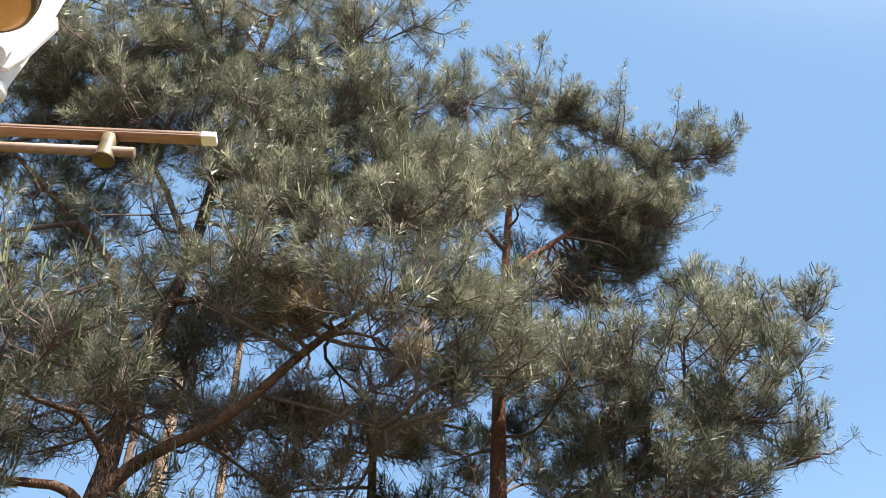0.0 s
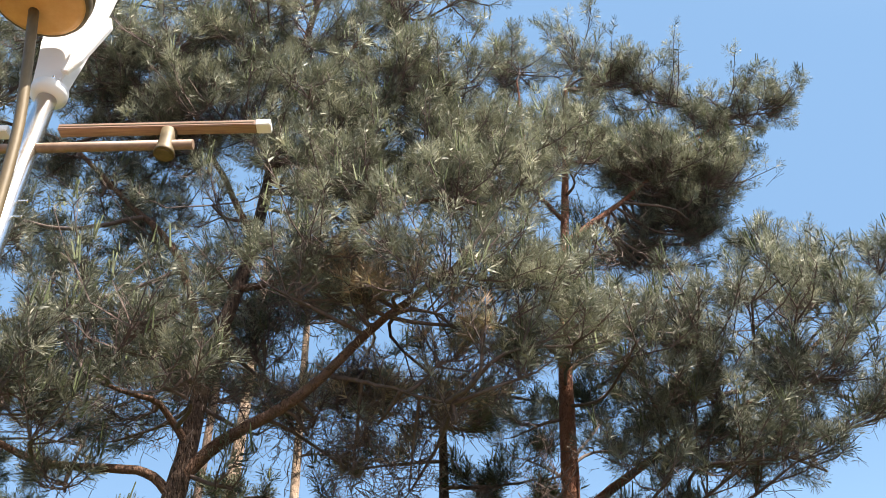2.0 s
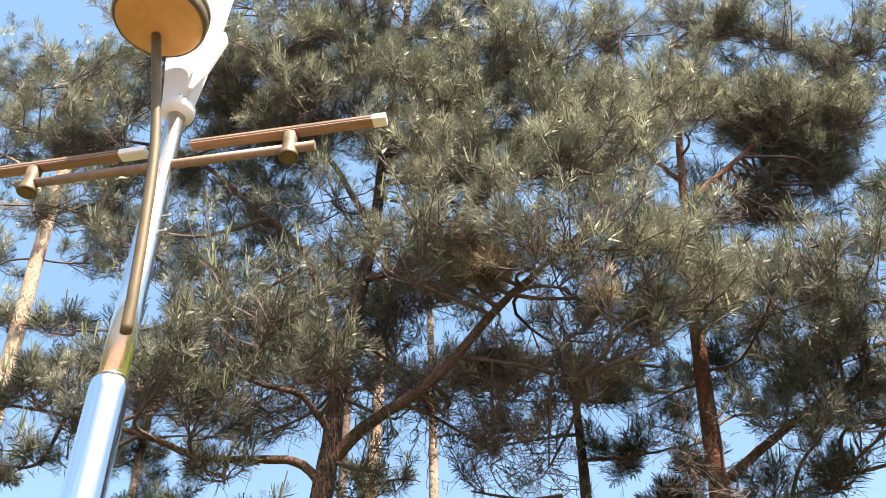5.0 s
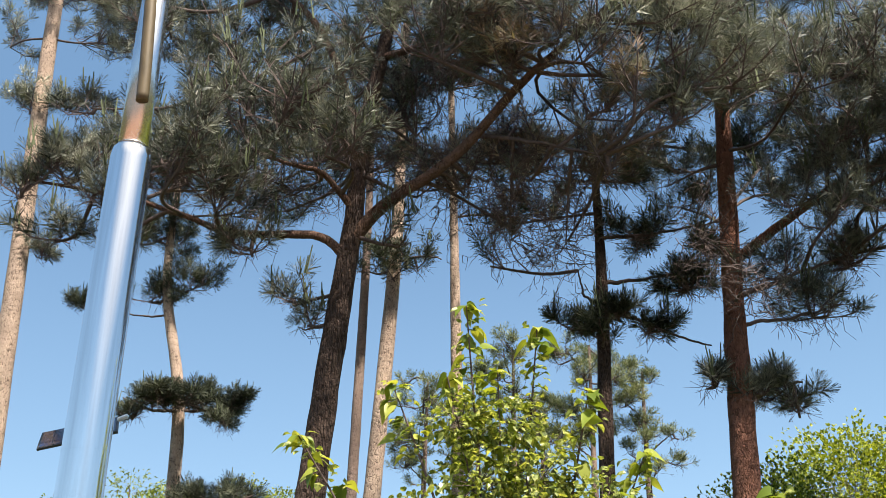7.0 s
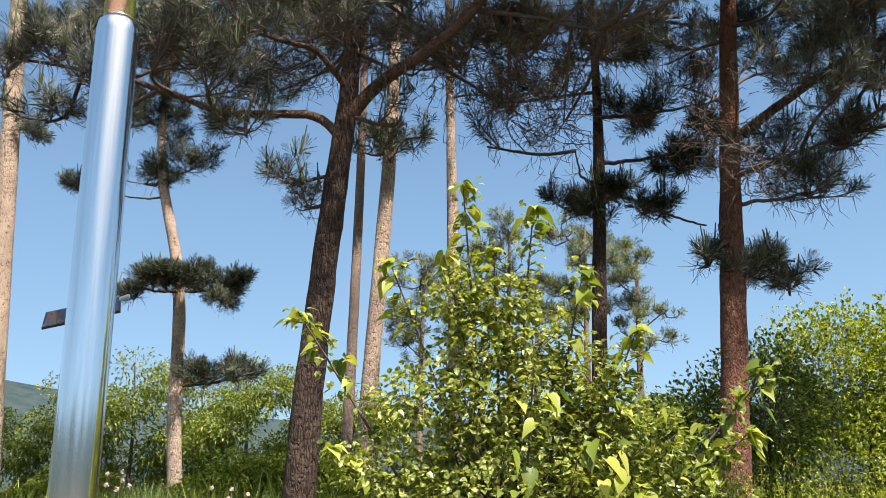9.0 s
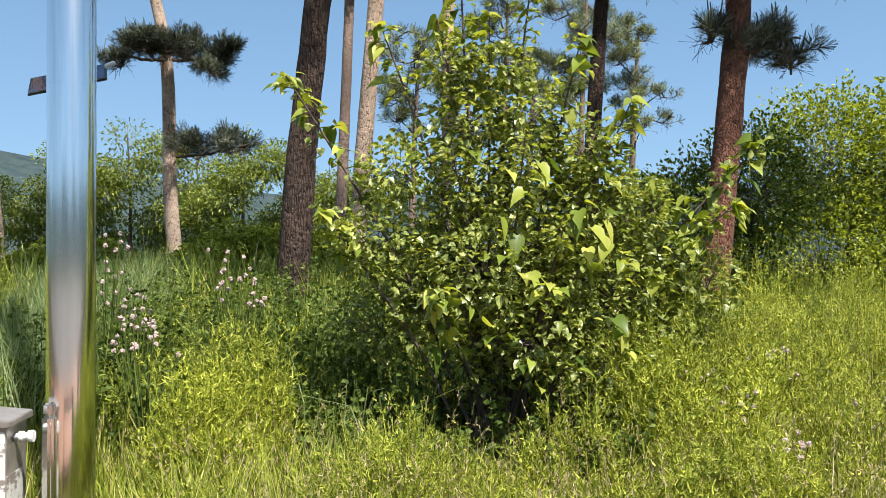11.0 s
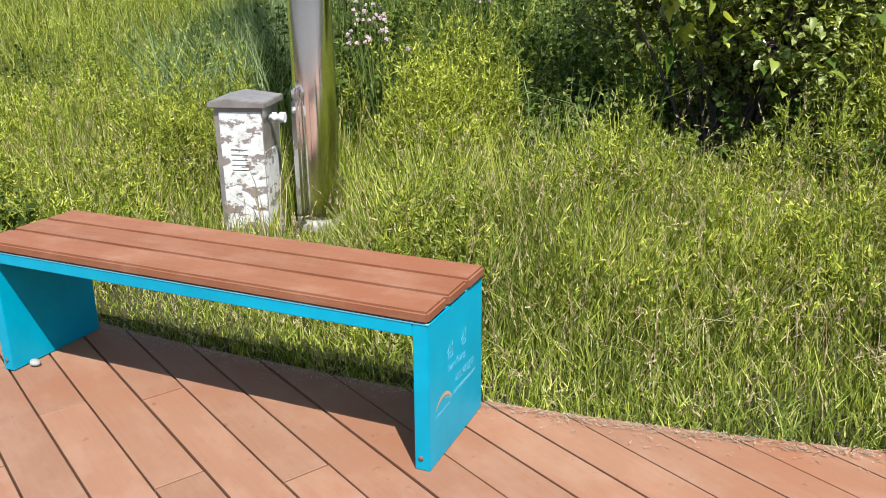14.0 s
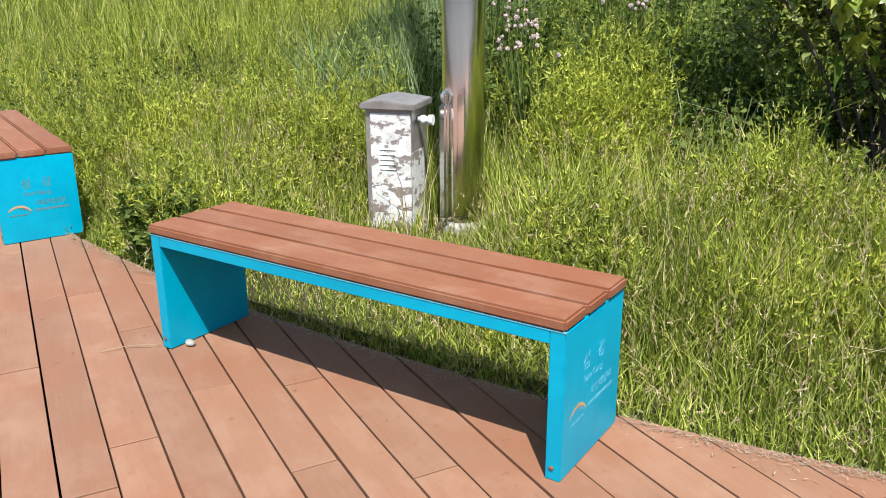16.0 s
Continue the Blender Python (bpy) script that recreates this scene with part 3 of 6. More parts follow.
        for _ in range(2):
            fork = low + (stray - low) * RNG.uniform(0.4, 1.0, (q, 1))
            twigs.append(rods(fork, fork + unit((stray - low) / 0.3 + RNG.normal(size=(q, 3)) * 0.8) * RNG.uniform(0.10, 0.24, (q, 1)), 0.0036, 0.0024))
        at, way = np.concatenate([far, tip]), np.concatenate([unit(grow + np.array([0, 0, 0.25])), unit(lift + np.array([0, 0, 0.35]))])
        # lobes picked by old take the needles coloured for shade
        bunch = brown if withered else shade_tufts if old is not None and old(x, y, z) else green
        if withered:
            living = RNG.random(len(at)) < 0.25
            green.append(tuft(at[living], way[living], per, needle, width))
            brown.append(tuft(at[~living], way[~living], max(5, per * 2 // 3), needle * 0.9, width))
        else:
            bunch.append(tuft(at, way, per, needle, width))
        up_tip = (o[:, 2] > 0.05) & (RNG.random(m) < candle)
        if up_tip.any() and not withered:
            b = np.repeat(tip[up_tip], 3, 0) + RNG.normal(size=(up_tip.sum() * 3, 3)) * np.array((0.05, 0.05, 0.02)) + np.array([0, 0, 0.05])
            up = unit(np.array([0, 0, 1.0]) + RNG.normal(size=b.shape) * 0.16 + np.repeat(o[up_tip], 3, 0) * 0.18)
            tall = RNG.uniform(0.14, 0.38, (len(b), 1)) * min(1.0, needle / 0.15)
            shoots += [rods(b, b + up * tall, 0.014, 0.008), needles(b, up, 10, 0.20, 0.045, 0.009, 0.10, 0.30)]
    # bare dead twigs that fork and sag in the shaded inside
    for x, y, z, rad in tangles:
        centre = np.array((x, y, z))
        root = wood[np.linalg.norm(wood - centre, axis=1).argmin()]
        v, f = tube_arrays(spline([root, (root + centre) / 2 + (0, 0, 0.08), centre], 9), np.linspace(0.022, 0.010, 9), 5)
        boughs.append(v)
        bough_faces.append(f + count)
        count += len(v)
        at = centre + RNG.normal(size=(34, 3)) * rad * 0.25
        way = unit(RNG.normal(size=(34, 3)) * (1, 1, 0.6))
        for step in range(6):
            way = unit(way + RNG.normal(size=way.shape) * 0.35 - (0, 0, 0.04))
            nxt = at + way * rad * 0.19
            twigs.append(rods(at, nxt, 0.0072 - 0.0009 * step, 0.0063 - 0.0009 * step))
            side = unit(way + RNG.normal(size=way.shape) * 0.8)
            mid = nxt + side * rad * 0.16
            end = mid + unit(side + RNG.normal(size=way.shape) * 0.5) * rad * 0.15
            twigs += [rods(nxt, mid, 0.0044, 0.0034), rods(mid, end, 0.0034, 0.002)]
            at = nxt
    tag_mass(tri_mesh("bough_mass", local(np.concatenate(boughs)), M_TWIG, tree, "", np.concatenate(bough_faces), True))
    tag_mass(tri_mesh("twig_mass", local(np.concatenate(twigs)), M_TWIG, tree))
    v, f = gathered(green)
    tag_mass(tri_mesh("crown", local(v), mat, tree, "", f))
    if shade_tufts:
        v, f = gathered(shade_tufts)
        tag_mass(tri_mesh("shade_crown", local(v), M_NEEDLE_PART_SHADE, tree, "needles darkened for the shaded parts of the crown", f))
    if shoots:
        tag_mass(tri_mesh("young_growth", local(np.concatenate(shoots)), M_CANDLE, tree, "pale upright young pine shoots"))
    if brown:
        v, f = gathered(brown)
        tag_mass(tri_mesh("withered_patch", local(v), M_DEAD, tree, "patch of withered brown needles", f))
    return tagged(tree, label, "pine tree", group="pines behind the deck")


def beyond(k, points):
    """The same lines of sight from the deck, k times as far off."""
    return [tuple(c * k + (1 - k) * e for c, e in zip(p, (0.0, 0.03, 1.4))) + tuple(q * k if i == 0 else q for i, q in enumerate(p[3:])) for p in points]


def pine_beyond(k, name, label, trunk, r0, r1, bark_mat, limbs, lobes, **more):
    return pine(name, label, beyond(k, trunk), r0 * k, r1 * k, bark_mat, [(beyond(k, line), w0 * k, w1 * k) for line, w0, w1 in limbs], beyond(k, lobes), **more)


pine("pine_tree", "old pine with a dark fissured trunk and a wide drooping crown",
     [(-1.55, 9, 0.35), (-1.47, 9, 1.97), (-1.31, 9, 3.64), (-1.15, 9, 4.99), (-1.05, 9, 5.8), (-0.95, 9, 7.0), (-0.6, 9, 9.1), (-0.4, 8.9, 11.5), (0.0, 8.7, 14.5)], 0.165, 0.05, M_BARK_DARK,
     [([(-1.15, 9, 5.45), (-0.69, 8.9, 5.96), (0.12, 8.6, 6.4), (0.89, 8.2, 7.07), (1.49, 7.9, 7.51), (2.13, 7.7, 8.01)], 0.088, 0.028),
      ([(-1.12, 9, 5.35), (-1.4, 8.98, 5.6), (-1.83, 8.95, 5.66), (-2.55, 8.9, 5.69), (-2.93, 8.75, 5.8), (-3.5, 8.7, 6.0), (-4.2, 8.8, 6.2), (-4.9, 8.8, 6.35)], 0.06, 0.016),
      ([(-1.0, 9, 5.9), (-1.4, 8.8, 6.3), (-1.9, 8.3, 6.3)], 0.05, 0.02),
      ([(-0.95, 9, 6.9), (-1.6, 9.2, 8.9), (-2.6, 9.4, 10.1), (-3.6, 9.2, 10.9), (-5.0, 9.1, 11.2)], 0.06, 0.02),
      ([(-2.2, 9.3, 9.6), (-3.2, 9.2, 9.2), (-4.2, 9.0, 9.3), (-5.4, 9.0, 9.7)], 0.035, 0.012),
      ([(-1.5, 9.15, 8.6), (-2.6, 9.1, 7.9), (-3.5, 9.0, 7.5), (-4.4, 9.0, 7.5)], 0.035, 0.012),
      ([(-0.75, 9, 8.2), (0.1, 8.6, 8.3), (0.9, 8.0, 8.8), (1.9, 7.6, 8.9)], 0.05, 0.02),
      ([(-0.6, 9, 9.1), (-1.5, 9.0, 11.0), (-2.2, 8.6, 12.4)], 0.05, 0.02),
      ([(-0.5, 9, 10.3), (0.5, 8.6, 11.3), (1.2, 8.2, 11.6)], 0.045, 0.02),
      ([(-0.4, 8.9, 11.2), (0.5, 8.7, 13.0), (1.4, 8.5, 14.3)], 0.045, 0.02),
      ([(0.5, 8.6, 6.75), (1.0, 8.4, 6.5), (1.9, 8.2, 6.2)], 0.035, 0.012)],
     [(-4.2, 8.5, 12.8, 1.2, 1), (-2.2, 8.5, 12.5, 1.3, 1), (0.1, 8.5, 13.3, 1.3, 1), (1.2, 8.0, 11.4, 1.1, 1), (-2.9, 9.5, 11.7, 1.2, 0.8),
      (0.7, 7.5, 9.1, 1.0, 1), (2.0, 7.5, 8.9, 0.9, 1), (2.8, 8.0, 9.5, 0.75, 1), (0.1, 7.5, 7.9, 0.95, 1), (1.8, 7.5, 7.7, 1.0, 1),
      (2.7, 7.8, 7.2, 0.8, 1), (1.17, 9.0, 6.8, 0.6, 1), (0.66, 7.7, 7.57, 0.65, 1), (-1.6, 7.5, 6.7, 0.8, 1), (-2.7, 7.6, 6.0, 0.8, 1),
      (-1.2, 7.6, 6.1, 0.65, 1), (-2.5, 8.5, 8.0, 0.8, 0.6), (1.9, 8.3, 6.2, 0.65, 0.5), (-0.3, 9.6, 6.6, 0.7, 0.4)] +
     [(-1.0, 8.8, 11.2, 1.2, 1), (1.5, 8.5, 14.2, 1.2, 1), (0.4, 8.6, 15.8, 1.3, 0.9), (-1.5, 8.8, 14.8, 1.5, 0.9), (-3.4, 8.8, 14.6, 1.4, 0.7),
      (2.6, 8.6, 15.2, 0.8, 0.9), (0.1, 8.3, 10.2, 0.9, 1), (-1.2, 8.7, 9.6, 0.9, 0.5), (-4.4, 9.0, 10.8, 1.1, 0.6), (-3.3, 8.6, 6.6, 0.7, 0.8),
      (0.6, 9.4, 8.6, 1.1, 0.8), (-0.3, 9.6, 7.6, 1.0, 0.6), (-2.0, 9.6, 9.6, 1.0, 0.5), (0.9, 9.6, 6.2, 0.6, 0.4), (3.2, 8.2, 10.6, 0.8, 0.9), (2.4, 8.4, 12.0, 1.0, 0.9), (2.2, 8.8, 10.4, 1.1, 0.8), (-2.2, 8.9, 5.65, 0.45, 1.1), (-1.75, 9.2, 5.2, 0.36, 0.8), (-1.55, 9.1, 4.98, 0.26, 0.8)] +
     [(2.3, 8.5, 12.6, 0.9, 1), (1.75, 8.0, 10.5, 0.8, 1), (2.6, 7.8, 8.2, 0.8, 1), (3.1, 7.8, 7.8, 0.75, 1), (3.3, 7.8, 7.0, 0.75, 1),
      (2.7, 7.8, 6.6, 0.6, 1), (1.1, 7.5, 8.1, 0.8, 1), (-0.2, 7.5, 7.3, 0.7, 1), (-1.0, 8.3, 8.2, 0.7, 0.6), (-2.9, 9.5, 10.3, 0.9, 0.6),
      (-1.6, 9.0, 10.9, 0.9, 0.9), (-3.75, 9.5, 9.2, 0.9, 0.6), (-4.45, 9.5, 10.2, 0.9, 0.6), (-2.4, 8.0, 5.7, 0.6, 0.8)] +
     [(-2.4, 8.7, 11.6, 0.9, 1), (-0.35, 8.4, 10.3, 0.8, 1), (0.3, 7.8, 8.9, 0.8, 1), (1.7, 7.6, 7.2, 0.65, 1), (0.36, 9.3, 6.7, 0.5, 0.7),
      (1.1, 8.8, 6.4, 0.8, 0.25), (0.3, 9.0, 6.3, 0.7, 0.25), (1.6, 9.5, 5.9, 0.7, 0.2), (-0.5, 9.0, 5.75, 0.5, 0.3), (2.2, 9.5, 6.7, 0.8, 0.4), (-3.1, 9.0, 6.6, 0.6, 0.9), (-2.4, 8.5, 7.1, 0.7, 0.9), (-1.5, 9.0, 6.6, 0.6, 0.7), (-4.1, 9.5, 7.9, 0.6, 0.8)] +
     [(0.8, 8.0, 7.5, 0.5, 1.2), (1.75, 8.1, 6.95, 0.55, 1.2), (1.3, 7.3, 7.4, 0.45, 1.0), (2.1, 7.4, 7.0, 0.45, 0.9), (0.6, 9.2, 7.0, 0.45, 0.9),
      (-2.1, 10.3, 8.3, 0.8, 0.7), (-1.0, 10.3, 7.4, 0.8, 0.25), (0.2, 10.3, 7.5, 0.8, 0.25), (1.4, 10.3, 7.3, 0.8, 0.25), (2.6, 10.3, 7.6, 0.8, 0.25), (1.1, 10.3, 8.3, 0.8, 0.25), (-3.0, 10.3, 7.5, 0.7, 0.7),
      (-2.38, 10.2, 7.89, 0.8, 0.45), (-1.45, 10.2, 7.48, 0.8, 0.45), (-2.10, 10.2, 6.76, 0.8, 0.45), (-0.48, 10.2, 8.13, 0.8, 0.45), (-1.49, 10.2, 8.38, 0.8, 0.45), (-3.83, 10.4, 8.67, 0.8, 0.45), (-2.42, 10.4, 7.25, 0.8, 0.45), (-1.82, 10.4, 8.08, 0.8, 0.45), (-3.64, 10.4, 7.29, 0.8, 0.45)] +
     [(-0.6, 8.6, 12.3, 0.9, 1), (-1.0, 8.4, 13.4, 0.9, 1), (0.6, 8.5, 12.1, 0.8, 1), (-1.7, 8.6, 11.6, 0.7, 1), (-3.3, 8.8, 12.6, 0.9, 1),
      (-5.0, 8.8, 6.40, 0.50, 1.1), (-4.5, 8.8, 6.62, 0.55, 1.2), (-4.0, 8.8, 6.22, 0.50, 1.1), (-4.6, 9.0, 5.95, 0.42, 1), (-3.9, 9.0, 5.72, 0.38, 1), (-4.45, 9.0, 7.75, 0.45, 1, 0.6), (-4.2, 9.0, 7.15, 0.45, 1),
      (-6.1, 9.0, 11.4, 0.70, 0.8), (-5.2, 9.0, 10.9, 0.65, 0.8), (-5.5, 9.0, 9.75, 0.60, 0.8, 0.6), (-4.6, 9.0, 9.6, 0.60, 0.8), (-3.9, 9.0, 8.75, 0.60, 0.8), (-5.6, 9.0, 12.6, 0.7, 0.8)],
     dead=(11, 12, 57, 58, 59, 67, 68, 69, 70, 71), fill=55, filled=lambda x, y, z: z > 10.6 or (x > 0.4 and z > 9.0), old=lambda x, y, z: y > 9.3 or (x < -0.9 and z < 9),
     tangles=((0.10, 9.0, 6.63, 0.70), (0.88, 9.0, 6.10, 0.70), (1.68, 9.0, 6.47, 0.70), (1.10, 9.0, 7.05, 0.70), (2.27, 9.0, 7.01, 0.70), (-0.99, 9.0, 7.31, 0.70), (-0.04, 9.0, 7.95, 0.70),
             (0.17, 9.2, 6.24, 0.60), (0.85, 9.2, 5.75, 0.60), (1.52, 9.2, 5.58, 0.60), (-2.10, 9.2, 6.39, 0.60), (-0.97, 9.2, 6.60, 0.60)))

RED_PINE_LOBES = ([(4.1, 10, 14.9, 0.95, 1.1), (5.4, 10, 15.4, 0.95, 1.1), (6.8, 10, 14.4, 1.1, 1.1), (8.4, 10, 14.3, 1.0, 1.1), (9.5, 10, 14.4, 0.7, 1.1),
      (4.7, 10, 13.0, 1.1, 1), (6.4, 10, 12.4, 1.1, 1), (7.8, 10, 12.3, 0.95, 1), (6.0, 9.5, 8.8, 0.9, 1.1), (8.2, 10, 10.2, 0.9, 1),
      (7.9, 9.5, 9.2, 0.9, 1), (10.2, 10, 10.4, 0.75, 1), (9.4, 10, 9.3, 0.9, 1), (8.0, 10, 8.0, 1.0, 1), (9.4, 10, 7.7, 0.75, 1),
      (6.7, 10.5, 8.0, 1.0, 0.9), (4.9, 10, 9.1, 0.75, 0.9)] +
     [(4.7, 10, 5.0, 0.6, 1.8, 0.45), (4.4, 10, 5.6, 0.55, 1.6, 0.45), (5.3, 10, 5.65, 0.65, 1.8, 0.45), (4.08, 10, 4.18, 0.38, 2.2, 0.5), (3.75, 9.8, 4.22, 0.30, 1.9, 0.6), (4.32, 10.1, 4.02, 0.26, 1.9, 0.7), (3.25, 10.1, 4.35, 0.32, 2.0, 0.6),
      (5.3, 10, 6.5, 0.7, 0.8), (6.5, 10, 6.7, 0.9, 0.8), (5.6, 10, 7.6, 0.8, 0.7), (7.6, 10.4, 7.0, 1.0, 0.8), (6.0, 11, 11.0, 0.9, 0.7),
      (3.7, 10.5, 12.0, 0.8, 0.5), (7.0, 10.4, 13.4, 0.9, 0.8), (3.4, 10.2, 7.2, 0.6, 0.6), (8.8, 10.3, 8.4, 0.9, 0.9)] +
     [(3.8, 10.5, 15.1, 0.9, 1), (3.15, 10.5, 13.3, 0.9, 1), (3.8, 10, 12.1, 0.8, 1), (6.35, 10, 11.9, 0.8, 1), (7.3, 10, 12.5, 0.8, 1),
      (8.9, 10, 14.0, 0.8, 1), (6.6, 10.8, 11.0, 0.8, 1), (7.8, 10.5, 12.0, 0.7, 1), (5.0, 9.5, 8.3, 0.8, 1), (6.0, 9.6, 8.7, 0.7, 1),
      (7.2, 9.6, 9.3, 0.8, 1), (8.3, 9.6, 9.7, 0.8, 1), (8.2, 10, 8.3, 0.9, 1), (6.0, 10, 7.8, 0.8, 1), (5.65, 10.5, 7.5, 0.9, 1),
      (7.0, 10, 6.8, 0.9, 1), (6.0, 10, 14.7, 0.9, 1), (4.7, 9.8, 13.0, 0.8, 1), (4.3, 9.2, 11.6, 0.7, 1), (4.5, 9.3, 13.0, 0.8, 1), (3.9, 9.4, 9.4, 0.6, 0.7)] +
     [(7.3, 11.5, 7.4, 1.0, 0.9), (8.9, 11.5, 7.4, 1.0, 0.9), (9.8, 11, 8.3, 1.0, 0.8), (8.3, 11, 8.2, 0.9, 0.9), (5.8, 10.5, 8.2, 0.9, 1), (6.3, 10, 8.8, 0.8, 1),
      (5.1, 10.5, 7.0, 0.7, 1), (6.2, 10.5, 7.2, 0.8, 1), (5.6, 10.8, 9.5, 0.8, 1), (4.1, 11, 8.9, 0.8, 0.7), (3.9, 9.3, 9.3, 0.55, 1), (3.9, 9.2, 8.5, 0.6, 1), (3.8, 9.2, 7.8, 0.5, 1), (4.5, 9.3, 8.2, 0.6, 1), (3.3, 9.3, 8.1, 0.6, 1),
      (5.10, 11.0, 13.26, 0.75, 0.9), (6.62, 11.0, 13.35, 0.75, 0.9), (7.68, 11.0, 12.55, 0.75, 0.9), (6.60, 11.0, 10.93, 0.75, 0.9), (5.22, 11.0, 11.39, 0.75, 0.9), (8.42, 11.0, 13.58, 0.75, 0.9)])
pine("pine_tree", "tall pine with a reddish trunk and layered crown",
     [(3.25, 10, 0.4), (3.41, 10, 1.92), (3.6, 10, 3.78), (3.74, 10, 5.27), (3.96, 10, 7.35), (4.1, 10, 8.6), (4.5, 10, 11.2), (5.0, 10, 14.5)], 0.175, 0.045, M_BARK_RED,
     [([(3.78, 10, 5.6), (4.5, 9.85, 6.1), (5.23, 9.8, 6.6), (6.97, 9.8, 7.55), (8.35, 9.8, 8.62)], 0.07, 0.03),
      ([(4.4, 10, 10.4), (5.4, 10, 11.3), (6.5, 10, 12.4), (8.2, 10, 14.0)], 0.06, 0.02),
      ([(4.45, 10, 10.9), (4.0, 10, 11.9), (4.0, 10, 14.6)], 0.045, 0.02),
      ([(3.74, 10, 5.1), (4.6, 10, 5.45), (5.4, 10, 5.7)], 0.035, 0.012),
      ([(3.7, 10, 4.7), (4.3, 10, 4.8), (5.1, 10, 5.0)], 0.03, 0.012),
      ([(3.62, 10, 4.0), (4.1, 10, 4.0), (4.4, 10, 4.0)], 0.025, 0.012),
      ([(3.62, 10, 4.0), (3.4, 10.1, 4.1), (3.2, 10.2, 4.35)], 0.02, 0.01),
      ([(4.0, 10, 7.8), (4.8, 10, 8.6), (5.8, 9.6, 8.7)], 0.04, 0.015),
      ([(6.2, 9.9, 7.5), (7.4, 10, 7.8), (9.2, 10, 7.6)], 0.04, 0.015),
      ([(7.2, 9.9, 8.3), (8.6, 10, 9.4), (10.2, 10, 10.4)], 0.035, 0.012)],
     [lobe for lb in RED_PINE_LOBES for lobe in (beyond(0.87, [lb]) if lb[0] > 4.8 and 6.3 < lb[2] < 9.6 else [(*lb[:2], lb[2] + 0.25, *lb[3:])] if lb[2] > 13.5 else [lb])],
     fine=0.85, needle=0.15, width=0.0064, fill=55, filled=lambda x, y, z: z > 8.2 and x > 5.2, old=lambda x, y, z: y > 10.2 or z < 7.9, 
     tangles=((3.70, 9.6, 10.88, 0.75), (3.18, 9.6, 9.75, 0.75), (4.95, 9.6, 9.86, 0.75), (5.68, 9.6, 9.00, 0.75), (3.23, 9.2, 5.54, 0.60), (3.66, 9.2, 4.94, 0.60)))

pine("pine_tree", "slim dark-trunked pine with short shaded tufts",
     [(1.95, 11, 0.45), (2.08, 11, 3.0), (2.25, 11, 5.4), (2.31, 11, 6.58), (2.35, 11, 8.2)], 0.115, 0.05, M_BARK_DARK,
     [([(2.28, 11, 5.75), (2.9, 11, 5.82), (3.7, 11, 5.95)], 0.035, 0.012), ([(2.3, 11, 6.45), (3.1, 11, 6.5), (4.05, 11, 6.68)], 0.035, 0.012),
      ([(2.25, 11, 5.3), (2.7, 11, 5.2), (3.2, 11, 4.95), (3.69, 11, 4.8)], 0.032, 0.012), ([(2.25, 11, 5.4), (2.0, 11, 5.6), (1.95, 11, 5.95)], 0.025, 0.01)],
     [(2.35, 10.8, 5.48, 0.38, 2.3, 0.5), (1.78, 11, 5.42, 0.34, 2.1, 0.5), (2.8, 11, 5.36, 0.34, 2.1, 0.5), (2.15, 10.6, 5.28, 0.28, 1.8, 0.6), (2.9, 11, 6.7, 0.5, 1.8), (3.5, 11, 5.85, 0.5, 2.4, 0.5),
      (3.9, 11, 6.4, 0.5, 1.2, 0.5), (2.0, 11, 7.6, 0.8, 0.7), (2.8, 11, 7.6, 0.6, 0.7), (1.2, 11, 6.9, 0.8, 0.45), (0.7, 11, 6.2, 0.7, 0.3), (3.6, 11.5, 8.0, 0.8, 0.8), (3.9, 12, 7.6, 0.8, 0.8), (5.2, 12, 8.4, 0.9, 0.8), (6.1, 12, 7.8, 0.9, 0.8), (6.2, 12, 9.6, 0.9, 0.8)], needle=0.15, width=0.0095, mat=M_NEEDLE_DEEP_SHADE, fine=0.9)

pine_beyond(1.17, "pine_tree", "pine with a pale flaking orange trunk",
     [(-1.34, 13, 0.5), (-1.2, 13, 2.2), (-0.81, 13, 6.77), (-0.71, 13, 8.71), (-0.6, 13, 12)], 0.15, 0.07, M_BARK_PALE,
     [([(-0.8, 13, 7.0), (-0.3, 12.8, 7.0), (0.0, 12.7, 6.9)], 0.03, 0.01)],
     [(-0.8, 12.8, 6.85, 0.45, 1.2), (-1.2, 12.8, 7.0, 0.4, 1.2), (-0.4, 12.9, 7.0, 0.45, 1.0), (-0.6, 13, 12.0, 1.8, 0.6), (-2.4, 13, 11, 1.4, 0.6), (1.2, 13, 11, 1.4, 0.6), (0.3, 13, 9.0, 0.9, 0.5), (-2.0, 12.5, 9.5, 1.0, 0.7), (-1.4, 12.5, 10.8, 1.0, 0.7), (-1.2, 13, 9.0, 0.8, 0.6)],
     needle=0.17, width=0.013, mat=M_NEEDLE_DEEP_SHADE, fine=0.55, rough=0.05)

pine_beyond(1.1, "pine_tree", "thin grey-trunked pine among the others",
     [(-1.68, 14, 0.5), (-1.59, 14, 2.27), (-1.39, 14, 7.08), (-1.3, 14, 11)], 0.105, 0.06, M_BARK_GREY, [],
     [(-1.3, 14, 11, 1.4, 0.6), (-2.6, 14, 9.6, 1.2, 0.5)], needle=0.17, width=0.013, mat=M_NEEDLE_DEEP_SHADE, fine=0.55, rough=0.05)

